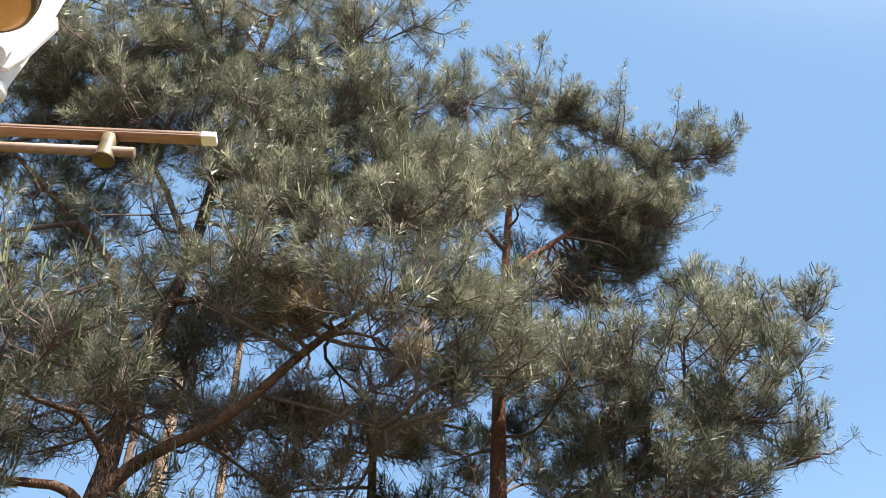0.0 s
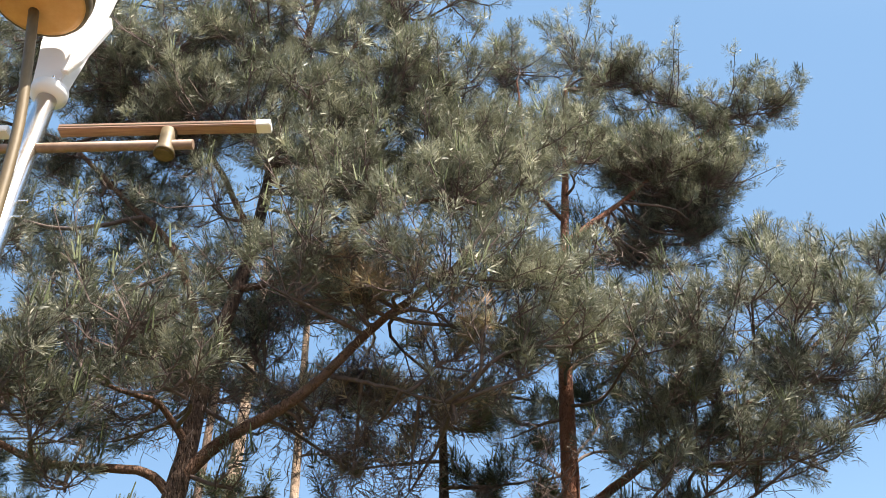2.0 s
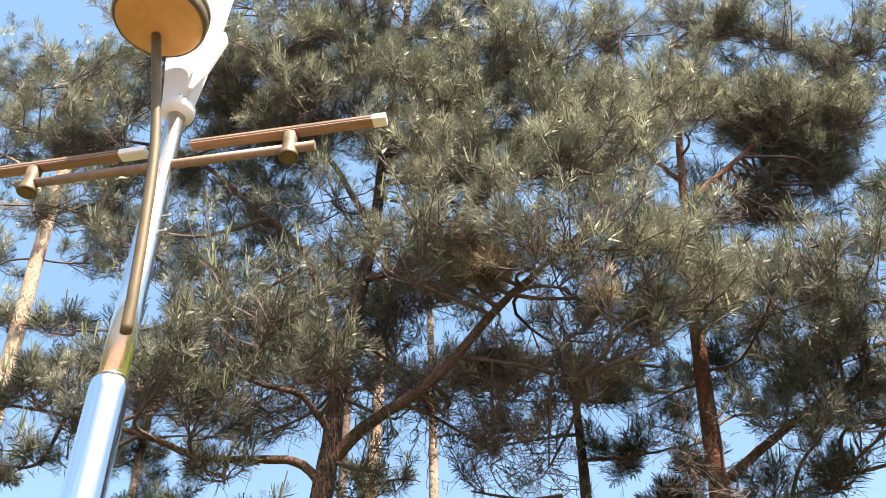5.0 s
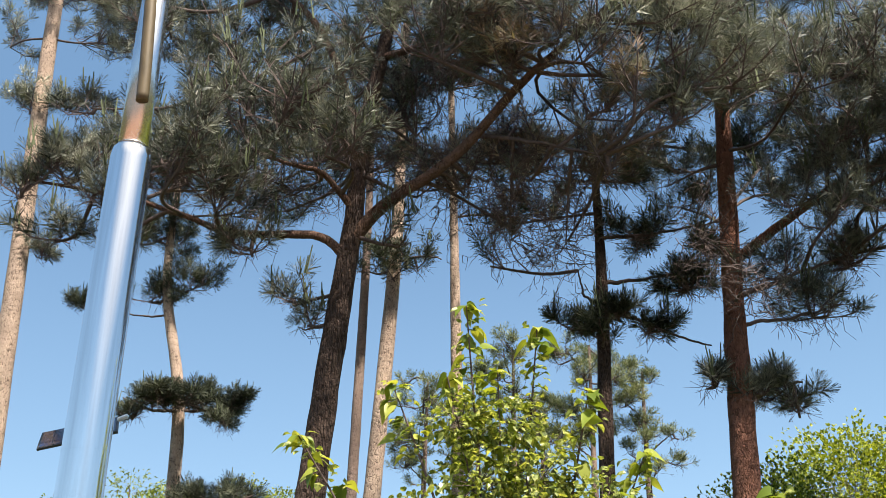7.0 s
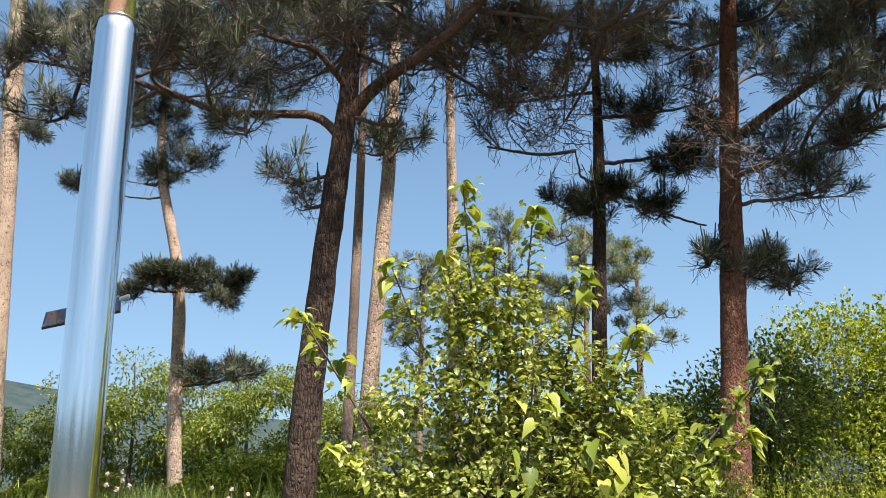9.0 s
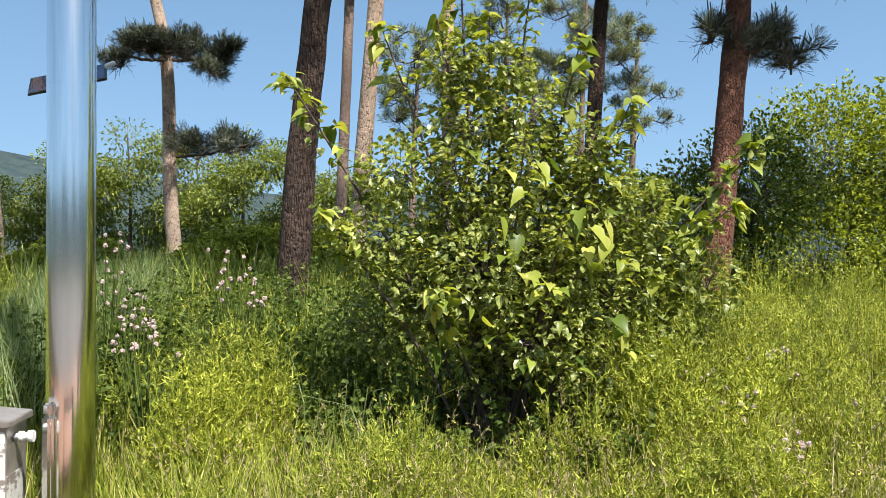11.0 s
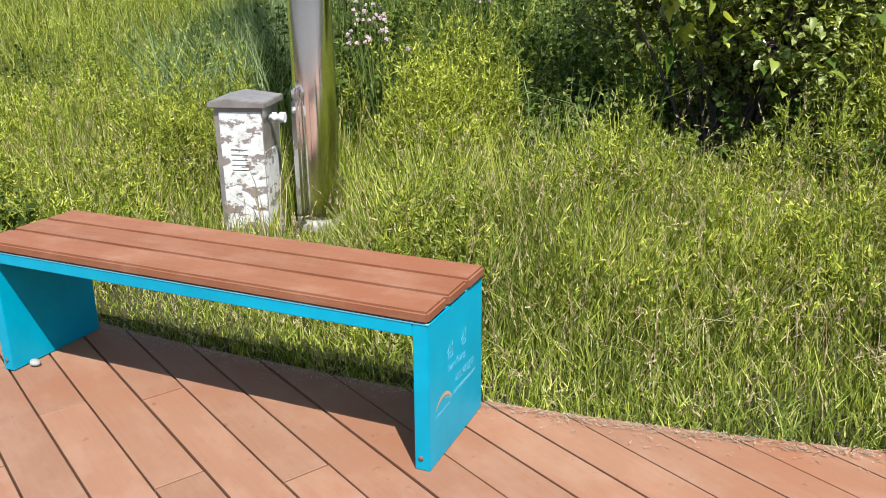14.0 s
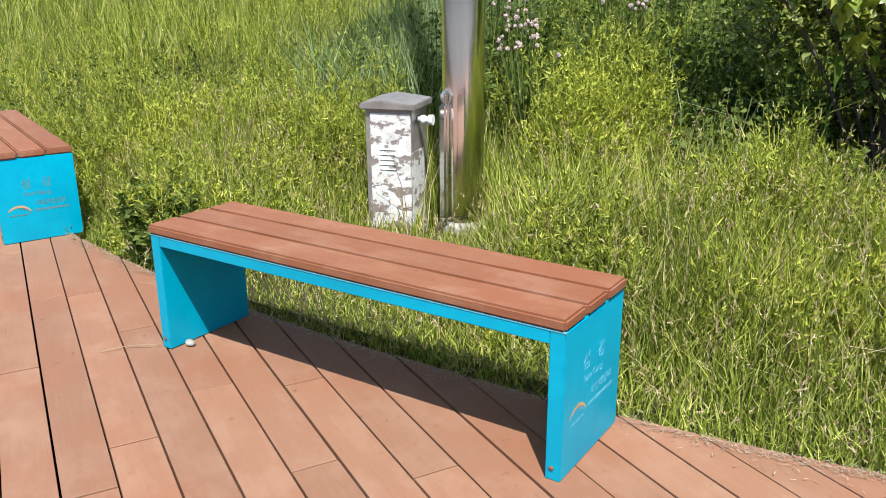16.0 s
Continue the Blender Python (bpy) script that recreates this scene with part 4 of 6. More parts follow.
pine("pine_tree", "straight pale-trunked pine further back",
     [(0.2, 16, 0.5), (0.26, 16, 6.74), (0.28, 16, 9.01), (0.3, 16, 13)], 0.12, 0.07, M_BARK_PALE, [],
     [(0.3, 16, 13, 1.6, 0.6), (1.3, 16, 10.5, 1.3, 0.5), (-0.8, 16, 10.3, 1.2, 0.5), (2.2, 16, 9.4, 0.9, 0.4)], needle=0.18, width=0.015, mat=M_NEEDLE_DEEP_SHADE, fine=0.55, rough=0.04)

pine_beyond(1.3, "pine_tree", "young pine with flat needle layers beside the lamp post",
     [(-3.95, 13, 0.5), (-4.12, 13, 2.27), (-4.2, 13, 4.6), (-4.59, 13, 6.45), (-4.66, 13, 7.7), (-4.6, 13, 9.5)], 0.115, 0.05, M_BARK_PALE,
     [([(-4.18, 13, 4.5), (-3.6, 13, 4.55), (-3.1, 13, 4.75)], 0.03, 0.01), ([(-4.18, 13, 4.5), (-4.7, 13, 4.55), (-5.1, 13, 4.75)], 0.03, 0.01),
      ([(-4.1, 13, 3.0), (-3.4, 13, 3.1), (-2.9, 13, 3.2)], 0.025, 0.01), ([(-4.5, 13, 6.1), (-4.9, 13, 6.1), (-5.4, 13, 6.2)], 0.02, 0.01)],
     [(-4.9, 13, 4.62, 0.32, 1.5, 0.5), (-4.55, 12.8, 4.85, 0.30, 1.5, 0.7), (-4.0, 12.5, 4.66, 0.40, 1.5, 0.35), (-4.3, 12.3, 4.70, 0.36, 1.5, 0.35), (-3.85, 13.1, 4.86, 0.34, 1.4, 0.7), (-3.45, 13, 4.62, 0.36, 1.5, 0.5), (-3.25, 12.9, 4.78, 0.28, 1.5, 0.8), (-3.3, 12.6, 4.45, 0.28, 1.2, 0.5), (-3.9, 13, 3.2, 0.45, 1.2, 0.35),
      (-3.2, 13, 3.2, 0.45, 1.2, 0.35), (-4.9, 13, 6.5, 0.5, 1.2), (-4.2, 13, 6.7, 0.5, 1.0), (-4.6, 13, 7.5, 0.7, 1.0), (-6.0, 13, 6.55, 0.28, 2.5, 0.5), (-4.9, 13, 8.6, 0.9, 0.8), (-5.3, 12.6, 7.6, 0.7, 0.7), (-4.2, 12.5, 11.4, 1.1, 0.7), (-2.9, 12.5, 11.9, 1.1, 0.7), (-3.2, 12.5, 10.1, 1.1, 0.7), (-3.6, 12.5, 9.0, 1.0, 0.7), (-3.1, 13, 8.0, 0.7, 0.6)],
     needle=0.17, width=0.011, mat=M_NEEDLE_DEEP_SHADE, fine=0.9, rough=0.05)

pine_beyond(1.3, "pine_tree", "tall pine with a pale orange trunk",
     [(-6.3, 12, 0.5), (-6.63, 12, 6.18), (-6.93, 12, 11.41), (-7.01, 12, 14.27), (-7.0, 12, 17)], 0.15, 0.08, M_BARK_PALE,
     [([(-6.95, 12, 12.0), (-7.6, 12, 13.2), (-8.4, 12, 13.8)], 0.05, 0.02), ([(-7.0, 12, 13.0), (-6.4, 12, 14.0), (-5.8, 12, 14.8)], 0.045, 0.02), ([(-6.6, 12, 6.9), (-6.2, 12, 7.1), (-5.9, 12, 7.0)], 0.02, 0.01)],
     [(-8.7, 12, 16.0, 1.3, 0.9), (-7.2, 12, 15.9, 1.2, 0.9), (-8.2, 12, 13.9, 1.1, 0.8), (-6.1, 12, 14.9, 1.0, 0.8), (-7.6, 12, 11.0, 0.6, 0.5), (-5.6, 12, 13.0, 1.1, 0.7), (-5.2, 12, 16.0, 1.3, 0.8), (-9.6, 12, 12.4, 0.9, 0.6), (-6.3, 12, 7.0, 0.3, 1.2), (-7.2, 12, 12.2, 0.9, 0.8), (-5.9, 12, 11.1, 0.9, 0.7), (-7.0, 12, 9.6, 0.7, 0.7), (-6.1, 12.5, 8.8, 0.7, 0.7)],
     needle=0.18, width=0.013, fine=0.75, rough=0.05)

for k, (fx, fz, wide) in enumerate(((4.3, 8.8, 1.5), (6.1, 8.2, 1.5), (2.1, 9.3, 1.6), (-0.8, 8.6, 1.3), (3.2, 7.6, 1.1), (1.0, 7.6, 1.2))):
    fy = 25.0 + k
    boughs = [(fx + wide * RNG.uniform(-1, 1) * (0.55 + 0.45 * RNG.random()) * (1.0 - 0.35 * u), fy + RNG.uniform(-0.8, 0.8), fz + 0.5 - 3.1 * (1 - u) + RNG.uniform(-0.25, 0.25)) for u in np.linspace(0, 1, 17)]
    pine("pine_tree", "distant slender pine with open flat tufts",
         [(fx - 0.1, fy, 0.5), (fx + 0.05, fy, 5.0), (fx + 0.25, fy, fz + 0.4)], 0.13, 0.04, M_BARK_GREY,
         [([(fx + 0.1, fy, z - 0.7), ((fx + x) / 2, (fy + y) / 2, z - 0.35), (x, y, z)], 0.028, 0.012) for x, y, z in boughs[::3]],
         [(x, y, z, RNG.uniform(0.45, 0.7), 0.75, 0.5) for x, y, z in boughs],
         fine=0.6, needle=0.18, width=0.015, per=6, mat=M_NEEDLE_OPEN, rough=0.03, candle=0.3)


# ---- broad-leaved trees, thicket and shrub ----
def leafy_plant(name, label, category, base, stems, lobes, size, wide, mat, droop=0.25, lift=0.35, group="", bark_mat=None, density=1.0, shape=leaves):
    """Stems that branch into lobes (x, y, z, radius, leaves, flatness) of leaves."""
    plant = new(name)
    plant.location = base
    shift = np.array(base, float)
    for pts, w0, w1 in stems:
        tube("stem", spline(pts, 18) - shift, np.linspace(w0, w1, 18), bark_mat or M_TWIG, plant, 7, 0.06)
    all_leaves, twigs = [], []
    for x, y, z, rad, count, flat in lobes:
        n = int(count * density)
        c = np.array((x, y, z))
        d = unit(RNG.normal(size=(n, 3)))
        lump = 1 + 0.22 * np.sin(d[:, 0] * 7 + x * 5) * np.sin(d[:, 2] * 6 + d[:, 1] * 5)
        p = c + d * (RNG.uniform(0.25, 1.0, n) ** 0.5 * lump * rad)[:, None] * (1, 1, flat)
        p[:, 2] = np.maximum(p[:, 2], ground_z(p[:, 0], p[:, 1]) + 0.05)
        way = unit(d + np.array([0, 0, lift]) + RNG.normal(size=(n, 3)) * 0.45)
        all_leaves.append(shape(p, way, size, wide, droop))
        m = max(4, n // 14)
        pick = RNG.integers(0, n, m)
        start = c + (p[pick] - c) * 0.2 - np.array([0, 0, 0.25 * rad * flat])
        twigs.append(rods(start, p[pick], 0.003, 0.0015))
    tag_mass(tri_mesh("twig_mass", np.concatenate(twigs) - shift, M_TWIG, plant))
    tag_mass(tri_mesh("crown", np.concatenate(all_leaves) - shift, mat, plant))
    return tagged(plant, label, category, group=group)


def far_tree(x, y, top, rad, label, mat=None):
    z0 = float(ground_z(np.array(x), np.array(y)))
    lobes = []
    for k in range(16):
        a = k * 2.4
        h = z0 + 0.4 + (top - z0 - 0.9) * ((k * 0.37) % 1.0)
        r = rad * (0.60 - 0.25 * (h - z0) / (top - z0))
        lobes.append((x + math.cos(a) * rad * 0.62, y + math.sin(a) * rad * 0.45, h, r, 600, 0.5))
    lobes.append((x, y, top - 0.45, rad * 0.4, 300, 0.7))
    return leafy_plant("tree", label, "tree", (x, y, z0), [([(x, y, z0), (x + 0.1, y, z0 + (top - z0) * 0.5), (x, y, top - 0.5)], 0.08, 0.02)], lobes, 0.155, 0.068, mat or M_TREE, 0.35, 0.25, "broad-leaved trees behind the meadow")


FAR_GREEN = "feathery green broad-leaved tree beyond the meadow"
for tx, ty, top, rad in ((-12.6, 19, 3.9, 1.7), (-10.6, 18, 3.5, 1.5), (-9.0, 20, 4.2, 1.5), (-7.4, 20, 4.75, 1.6), (-5.9, 20.5, 4.3, 1.5), (-4.6, 19.5, 4.5, 1.4), (-3.4, 21, 3.9, 1.4), (-2.0, 22, 4.0, 1.4), (0.6, 24, 3.4, 1.7)):
    far_tree(tx * 1.32, ty * 1.32, 1.4 + (top - 1.4) * 1.32, rad * 1.32, FAR_GREEN)
far_tree(4.0, 19, 3.6, 1.7, "dark green broad-leaved tree beside the pines", M_HEDGE)
for tx, ty, top in ((-8.6, 14.5, 2.2), (-6.7, 15, 2.1), (-3.6, 14.5, 2.3), (-2.7, 14.8, 2.2), (-1.9, 15.5, 2.0)):
    far_tree(tx, ty, top, 0.95, "low yellow-green bush at the meadow's end", M_WEED)


THICKET = [(2.9, 9.6, 1.7, 0.8, 2200, 1.1), (3.6, 9.4, 2.2, 0.75, 2200, 1.0), (4.3, 9.2, 2.5, 0.8, 2600, 1.0), (5.2, 9.0, 2.5, 0.9, 2800, 1.0), (6.2, 9.2, 2.6, 1.1, 2800, 1.0),
           (4.1, 8.9, 1.4, 0.9, 2600, 0.9), (5.2, 8.7, 1.3, 1.0, 2800, 0.9), (6.4, 8.8, 1.3, 1.0, 2400, 0.9), (3.2, 9.3, 1.0, 0.7, 1600, 0.9), (7.4, 9.4, 1.9, 1.2, 2400, 1.1), (2.3, 9.8, 1.2, 0.7, 1500, 1.0),
           (2.6, 9.5, 0.75, 0.6, 900, 0.9), (3.5, 9.1, 0.75, 0.7, 1200, 0.9), (4.5, 8.9, 0.75, 0.75, 1300, 0.9), (5.5, 8.8, 0.75, 0.75, 1300, 0.9), (6.6, 8.9, 0.75, 0.75, 1200, 0.9)]


def thicket(label, k, lobes, stems, mat):
    x0, y0 = stems[1][0], stems[1][1]
    z0 = float(ground_z(np.array(x0), np.array(y0)))
    return leafy_plant("bush", label, "bush", (x0, y0, z0), [([(x, y, z0), (x + 0.15 * math.sin(x * 2.3), y - 0.05, 1.9), (x + 0.4 * math.sin(x * 1.7), y - 0.1, top)], 0.035, 0.008) for x, y, top in stems],
                       beyond(k, lobes), 0.073 * k, 0.041 * k, mat, 0.2, 0.5, density=2.1)


# one thicket in two leaf colours: shaded side darker, sunlit side paler
thicket("dense thicket beside the red pine, coloured dark as in its shade", 1.26, [lb for lb in THICKET if lb[0] < 3.9], ((3.7, 12.0, 2.8), (4.2, 11.9, 3.1), (4.6, 11.8, 3.0)), M_HEDGE)
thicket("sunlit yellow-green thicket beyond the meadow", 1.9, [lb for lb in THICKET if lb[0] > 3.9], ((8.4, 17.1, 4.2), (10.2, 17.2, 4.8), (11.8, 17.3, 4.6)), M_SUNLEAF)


def build_shrub():
    base = (0.35, 5.2, float(ground_z(np.array(0.35), np.array(5.2))))
    spires = [(0.16, 5.0, 3.24), (0.60, 5.0, 3.08), (-0.85, 4.9, 2.42), (1.16, 4.9, 2.27), (1.92, 4.9, 2.02), (0.03, 5.0, 2.78), (-0.30, 4.95, 2.72), (0.88, 4.95, 2.66), (-0.62, 4.8, 1.62), (1.72, 4.8, 1.66), (0.0, 4.5, 1.18), (0.34, 5.0, 2.80)]
    body = []
    for k in range(20):
        a = k * 2.4
        body.append((0.45 + 0.75 * math.cos(a) * RNG.uniform(0.5, 1), 5.1 + 0.5 * math.sin(a), RNG.uniform(1.2, 2.1)))
    stems = []
    for tx, ty, tz in spires + body:
        foot = (0.38 + RNG.uniform(-0.12, 0.12), 5.2 + RNG.uniform(-0.1, 0.1), 0.0)
        stems.append(([foot, (foot[0] + (tx - foot[0]) * 0.35, 5.2 + (ty - 5.2) * 0.3, tz * 0.45), (foot[0] + (tx - foot[0]) * 0.75, 5.2 + (ty - 5.2) * 0.7, tz * 0.8), (tx, ty, tz)], 0.014, 0.004))
    mounds = [(0.35, 5.35, 1.45, 0.60), (-0.05, 5.25, 1.25, 0.40), (0.75, 5.2, 1.50, 0.50), (0.35, 5.35, 0.95, 0.50), (1.10, 5.1, 1.20, 0.45), (1.32, 5.05, 1.02, 0.34), (0.22, 5.1, 1.82, 0.30), (0.62, 5.1, 1.92, 0.30), (0.95, 5.05, 1.72, 0.30),
              (0.62, 4.85, 0.95, 0.36), (0.98, 4.85, 0.76, 0.32), (-0.32, 5.3, 0.95, 0.32), (0.30, 4.85, 1.30, 0.34), (1.62, 5.05, 1.20, 0.24),
              (0.20, 5.05, 2.20, 0.25), (0.56, 5.05, 2.22, 0.25), (0.90, 5.0, 2.02, 0.25), (0.10, 5.0, 2.52, 0.19), (-0.20, 5.0, 1.88, 0.25), (1.20, 5.0, 1.62, 0.28), (-0.36, 5.0, 1.48, 0.28), (0.42, 5.0, 2.50, 0.18)]
    shrub = leafy_plant("shrub", "leafy mulberry shrub with bright young shoots", "shrub", base, stems,
                        [(x, y, z, r, int(2700 * r**1.7), 0.85) for x, y, z, r in mounds], 0.050, 0.043, M_LEAF_SMALL, 0.25, 0.2, density=1.4, shape=round_leaves)
    # smaller leaves along every stem
    small_b, small_d = [], []
    for pts, _, _ in stems:
        line = spline(pts, 60)
        for k in range(20, 60):
            for _ in range(2 if pts[-1][2] > 2.2 else 3):
                d = unit(RNG.normal(size=3) * (1, 1, 0.4) + (0, -0.2, 0.1))
                small_b.append(line[k] + d * RNG.uniform(0.02, 0.11))
                small_d.append(d)
    tag_mass(tri_mesh("spray_foliage", round_leaves(np.array(small_b), np.array(small_d), 0.060, 0.048, 0.35, 0.3) - np.array(base), M_LEAF_SMALL, shrub))
    # large drooping leaves on side shoots towards the tips
    shift = np.array(base)
    big, shoots = [], []
    for pts, _, _ in stems[:len(spires)]:
        line = spline(pts, 60)
        for k in range(34, 60, 2):
            d = unit(RNG.normal(size=3) * (1, 1, 0.25) + (0, -0.15, 0.15))
            reach = RNG.uniform(0.04, 0.20) * (1.15 - 0.5 * (k - 34) / 26)
            end = line[k] + d * reach
            shoots.append((line[k], end))
            for q in range(2):
                big.append((line[k] + d * reach * (0.4 + 0.3 * q), unit(d + RNG.normal(size=3) * (0.7, 0.7, 0.3) - (0, 0, 0.25))))
        for _ in range(4):
            big.append((line[-1], unit(RNG.normal(size=3) * (1, 1, 0.2) - (0, 0.3, 0.1))))
    for _ in range(60):
        a, h = RNG.uniform(-2.0, 1.2), RNG.uniform(0.7, 2.0)
        r = 0.85 * math.sqrt(max(0.1, 1 - ((h - 1.2) / 1.1) ** 2))
        d = unit(np.array([math.cos(a), math.sin(a) - 0.3, 0.1]))
        c = np.array((0.5 + math.cos(a) * r, 5.1 + math.sin(a) * r * 0.7, h))
        for _ in range(3):
            big.append((c + RNG.normal(size=3) * 0.06, unit(d + RNG.normal(size=3) * 0.5 - (0, 0, 0.2))))
    b, d = np.array([q[0] for q in big]), np.array([q[1] for q in big])
    v, f = broad_leaves(b, d, 0.098, 0.084, 0.5, 0.3)
    tag_mass(tri_mesh("young_foliage", v - shift, M_LEAF_BIG, shrub, "large heart-shaped yellow-green leaves", f, True))
    p, q = np.array([s[0] for s in shoots]), np.array([s[1] for s in shoots])
    tag_mass(tri_mesh("shoot_mass", rods(p, q, 0.004, 0.0025) - shift, M_HERB, shrub, "green side shoots"))
    return shrub


build_shrub()


# ---- meadow ----
def scatter(n, x0, x1, y0, y1, keep=None):
    x, y = RNG.uniform(x0, x1, n), RNG.uniform(y0, y1, n)
    ok = y > edge_y(x) + RNG.uniform(-0.03, 0.12, n)
    ok &= (x + 1.70) ** 2 + (y - 3.98) ** 2 > 0.045
    if keep is not None:
        ok &= keep(x, y)
    return x[ok], y[ok]


def clumps(x, y, scale, seed):
    return 0.5 + 0.25 * (np.sin(x * scale + seed) * np.cos(y * scale * 1.3 + seed * 2.1) + np.sin((x + y) * scale * 0.6 + seed * 0.7) * np.cos((x - y) * scale * 0.8 + 1.3))


def blades(x, y, height, width, lean, curl=0.5):
    """Grass blades: two bent segments, three triangles each."""
    n = len(x)
    z = ground_z(x, y) - 0.01
    a = RNG.uniform(0, 2 * np.pi, n)
    out = np.stack([np.cos(a), np.sin(a), 0 * a], 1)
    h = (height * RNG.uniform(0.55, 1.2, n))[:, None]
    lean = (lean * RNG.uniform(0.3, 1.5, n))[:, None]
    b = RNG.uniform(0, 2 * np.pi, n)
    side = np.stack([np.cos(b), np.sin(b), 0 * b], 1) * width / 2
    p0 = np.stack([x, y, z], 1)
    p1 = p0 + np.array([0, 0, 1.0]) * h * 0.55 + out * h * lean * 0.4
    p2 = p0 + np.array([0, 0, 1.0]) * h * (1.0 - curl * lean * 0.5) + out * h * lean * (0.9 + curl)
    q = np.stack([p0 - side, p0 + side, p1 + side * 0.8, p0 - side, p1 + side * 0.8, p1 - side * 0.8, p1 - side * 0.8, p1 + side * 0.8, p2], 1)
    return q.reshape(-1, 3), p2


def low_rim(x, y):
    """Grass is short along the rim and grows towards the bank."""
    under_bench = np.exp(-(((x + 1.25) / 0.85) ** 4 + ((y - 2.45) / 0.32) ** 4))
    return (1 - 0.25 * under_bench) * (0.27 + 0.73 * ramp01((y - edge_y(x) - 0.03 + 0.22 * (clumps(x, y, 7.3, 4.0) - 0.5)) / 1.15))


def weeds(x, y, height, n_leaf, length, width, lift=0.8):
    """Upright herbs: a thin stem and leaves all the way up it."""
    n = len(x)
    z = ground_z(x, y) - 0.01
    p0 = np.stack([x, y, z], 1)
    h = height * RNG.uniform(0.6, 1.2, n)
    top = p0 + np.stack([RNG.normal(size=n) * 0.12 * h, RNG.normal(size=n) * 0.12 * h, h], 1)
    t = RNG.uniform(0.12, 1.0, (n, n_leaf))
    base = (p0[:, None] + (top - p0)[:, None] * t[..., None]).reshape(-1, 3)
    a = RNG.uniform(0, 2 * np.pi, n * n_leaf)
    way = np.stack([np.cos(a), np.sin(a), np.full(n * n_leaf, lift)], 1)
    s = unit(way)
    L = (length * RNG.uniform(0.6, 1.3, n * n_leaf) * (1.15 - 0.6 * t.ravel()))[:, None]
    side = unit(np.cross(s, RNG.normal(size=s.shape))) * width / 2
    mid, tip = base + s * L * 0.5, base + s * L - np.array([0, 0, 0.15]) * L
    q = np.stack([base, mid + side, mid - side, mid - side, mid + side, tip], 1).reshape(-1, 3)
    return np.concatenate([q, rods(p0, top, 0.004, 0.002)]), top


def feathery(x, y, height, sprays, count, length, width):
    """Bushy herbs: a stem with side sprays, each lined with narrow upright leaflets."""
    n = len(x)
    p0 = np.stack([x, y, ground_z(x, y) - 0.01], 1)
    h = height * RNG.uniform(0.6, 1.2, n)
    top = p0 + np.stack([RNG.normal(size=n) * 0.10 * h, RNG.normal(size=n) * 0.10 * h, h], 1)
    t = RNG.uniform(0.2, 1.0, (n, sprays)) ** 0.8
    base = (p0[:, None] + (top - p0)[:, None] * t[..., None]).reshape(-1, 3)
    a = RNG.uniform(0, 2 * np.pi, n * sprays)
    way = unit(np.stack([np.cos(a) * 0.55, np.sin(a) * 0.55, RNG.uniform(0.5, 1.1, n * sprays)], 1))
    reach = np.repeat(h, sprays) * 0.30 * (1.15 - 0.75 * t.ravel()) + 0.03
    m = len(base)
    u = RNG.random((m, count))
    at = (base[:, None] + (way * reach[:, None])[:, None] * u[..., None]).reshape(-1, 3)
    d = unit(np.repeat(way, count, 0) + RNG.normal(size=(m * count, 3)) * 0.55)
    side = unit(np.cross(d, RNG.normal(size=d.shape))) * width / 2
    tip = at + d * (length * RNG.uniform(0.6, 1.3, m * count))[:, None]
    return np.concatenate([np.stack([at - side, at + side, tip], 1).reshape(-1, 3), rods(p0, top, 0.004, 0.002)])


def stuff(name, arrays, mat, label, category):
    return tagged(tri_mesh(name, np.concatenate(arrays), mat), label, category, kind="stuff")


def low_zone(x, y):
    """Trodden short grass between the benches and the cabinet."""
    return 1 - 0.78 * np.exp(-(((x + 1.90) / 0.66) ** 4 + ((y - 3.3) / 0.80) ** 4))


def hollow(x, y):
    """Dim gap between the weeds by the lamp and the shrub: bright grass is left out and dark herbs put in to deepen its
    shade.
    """
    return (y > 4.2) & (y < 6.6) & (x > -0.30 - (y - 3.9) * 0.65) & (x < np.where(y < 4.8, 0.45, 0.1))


def reed_bed(x, y):
    """Stand of tall blue-green grass behind the cabinet."""
    return (y > 4.9) & (y < 10) & (x < -2.35 - 0.12 * (y - 5)) & (x > -3.35 - 0.28 * (y - 5))


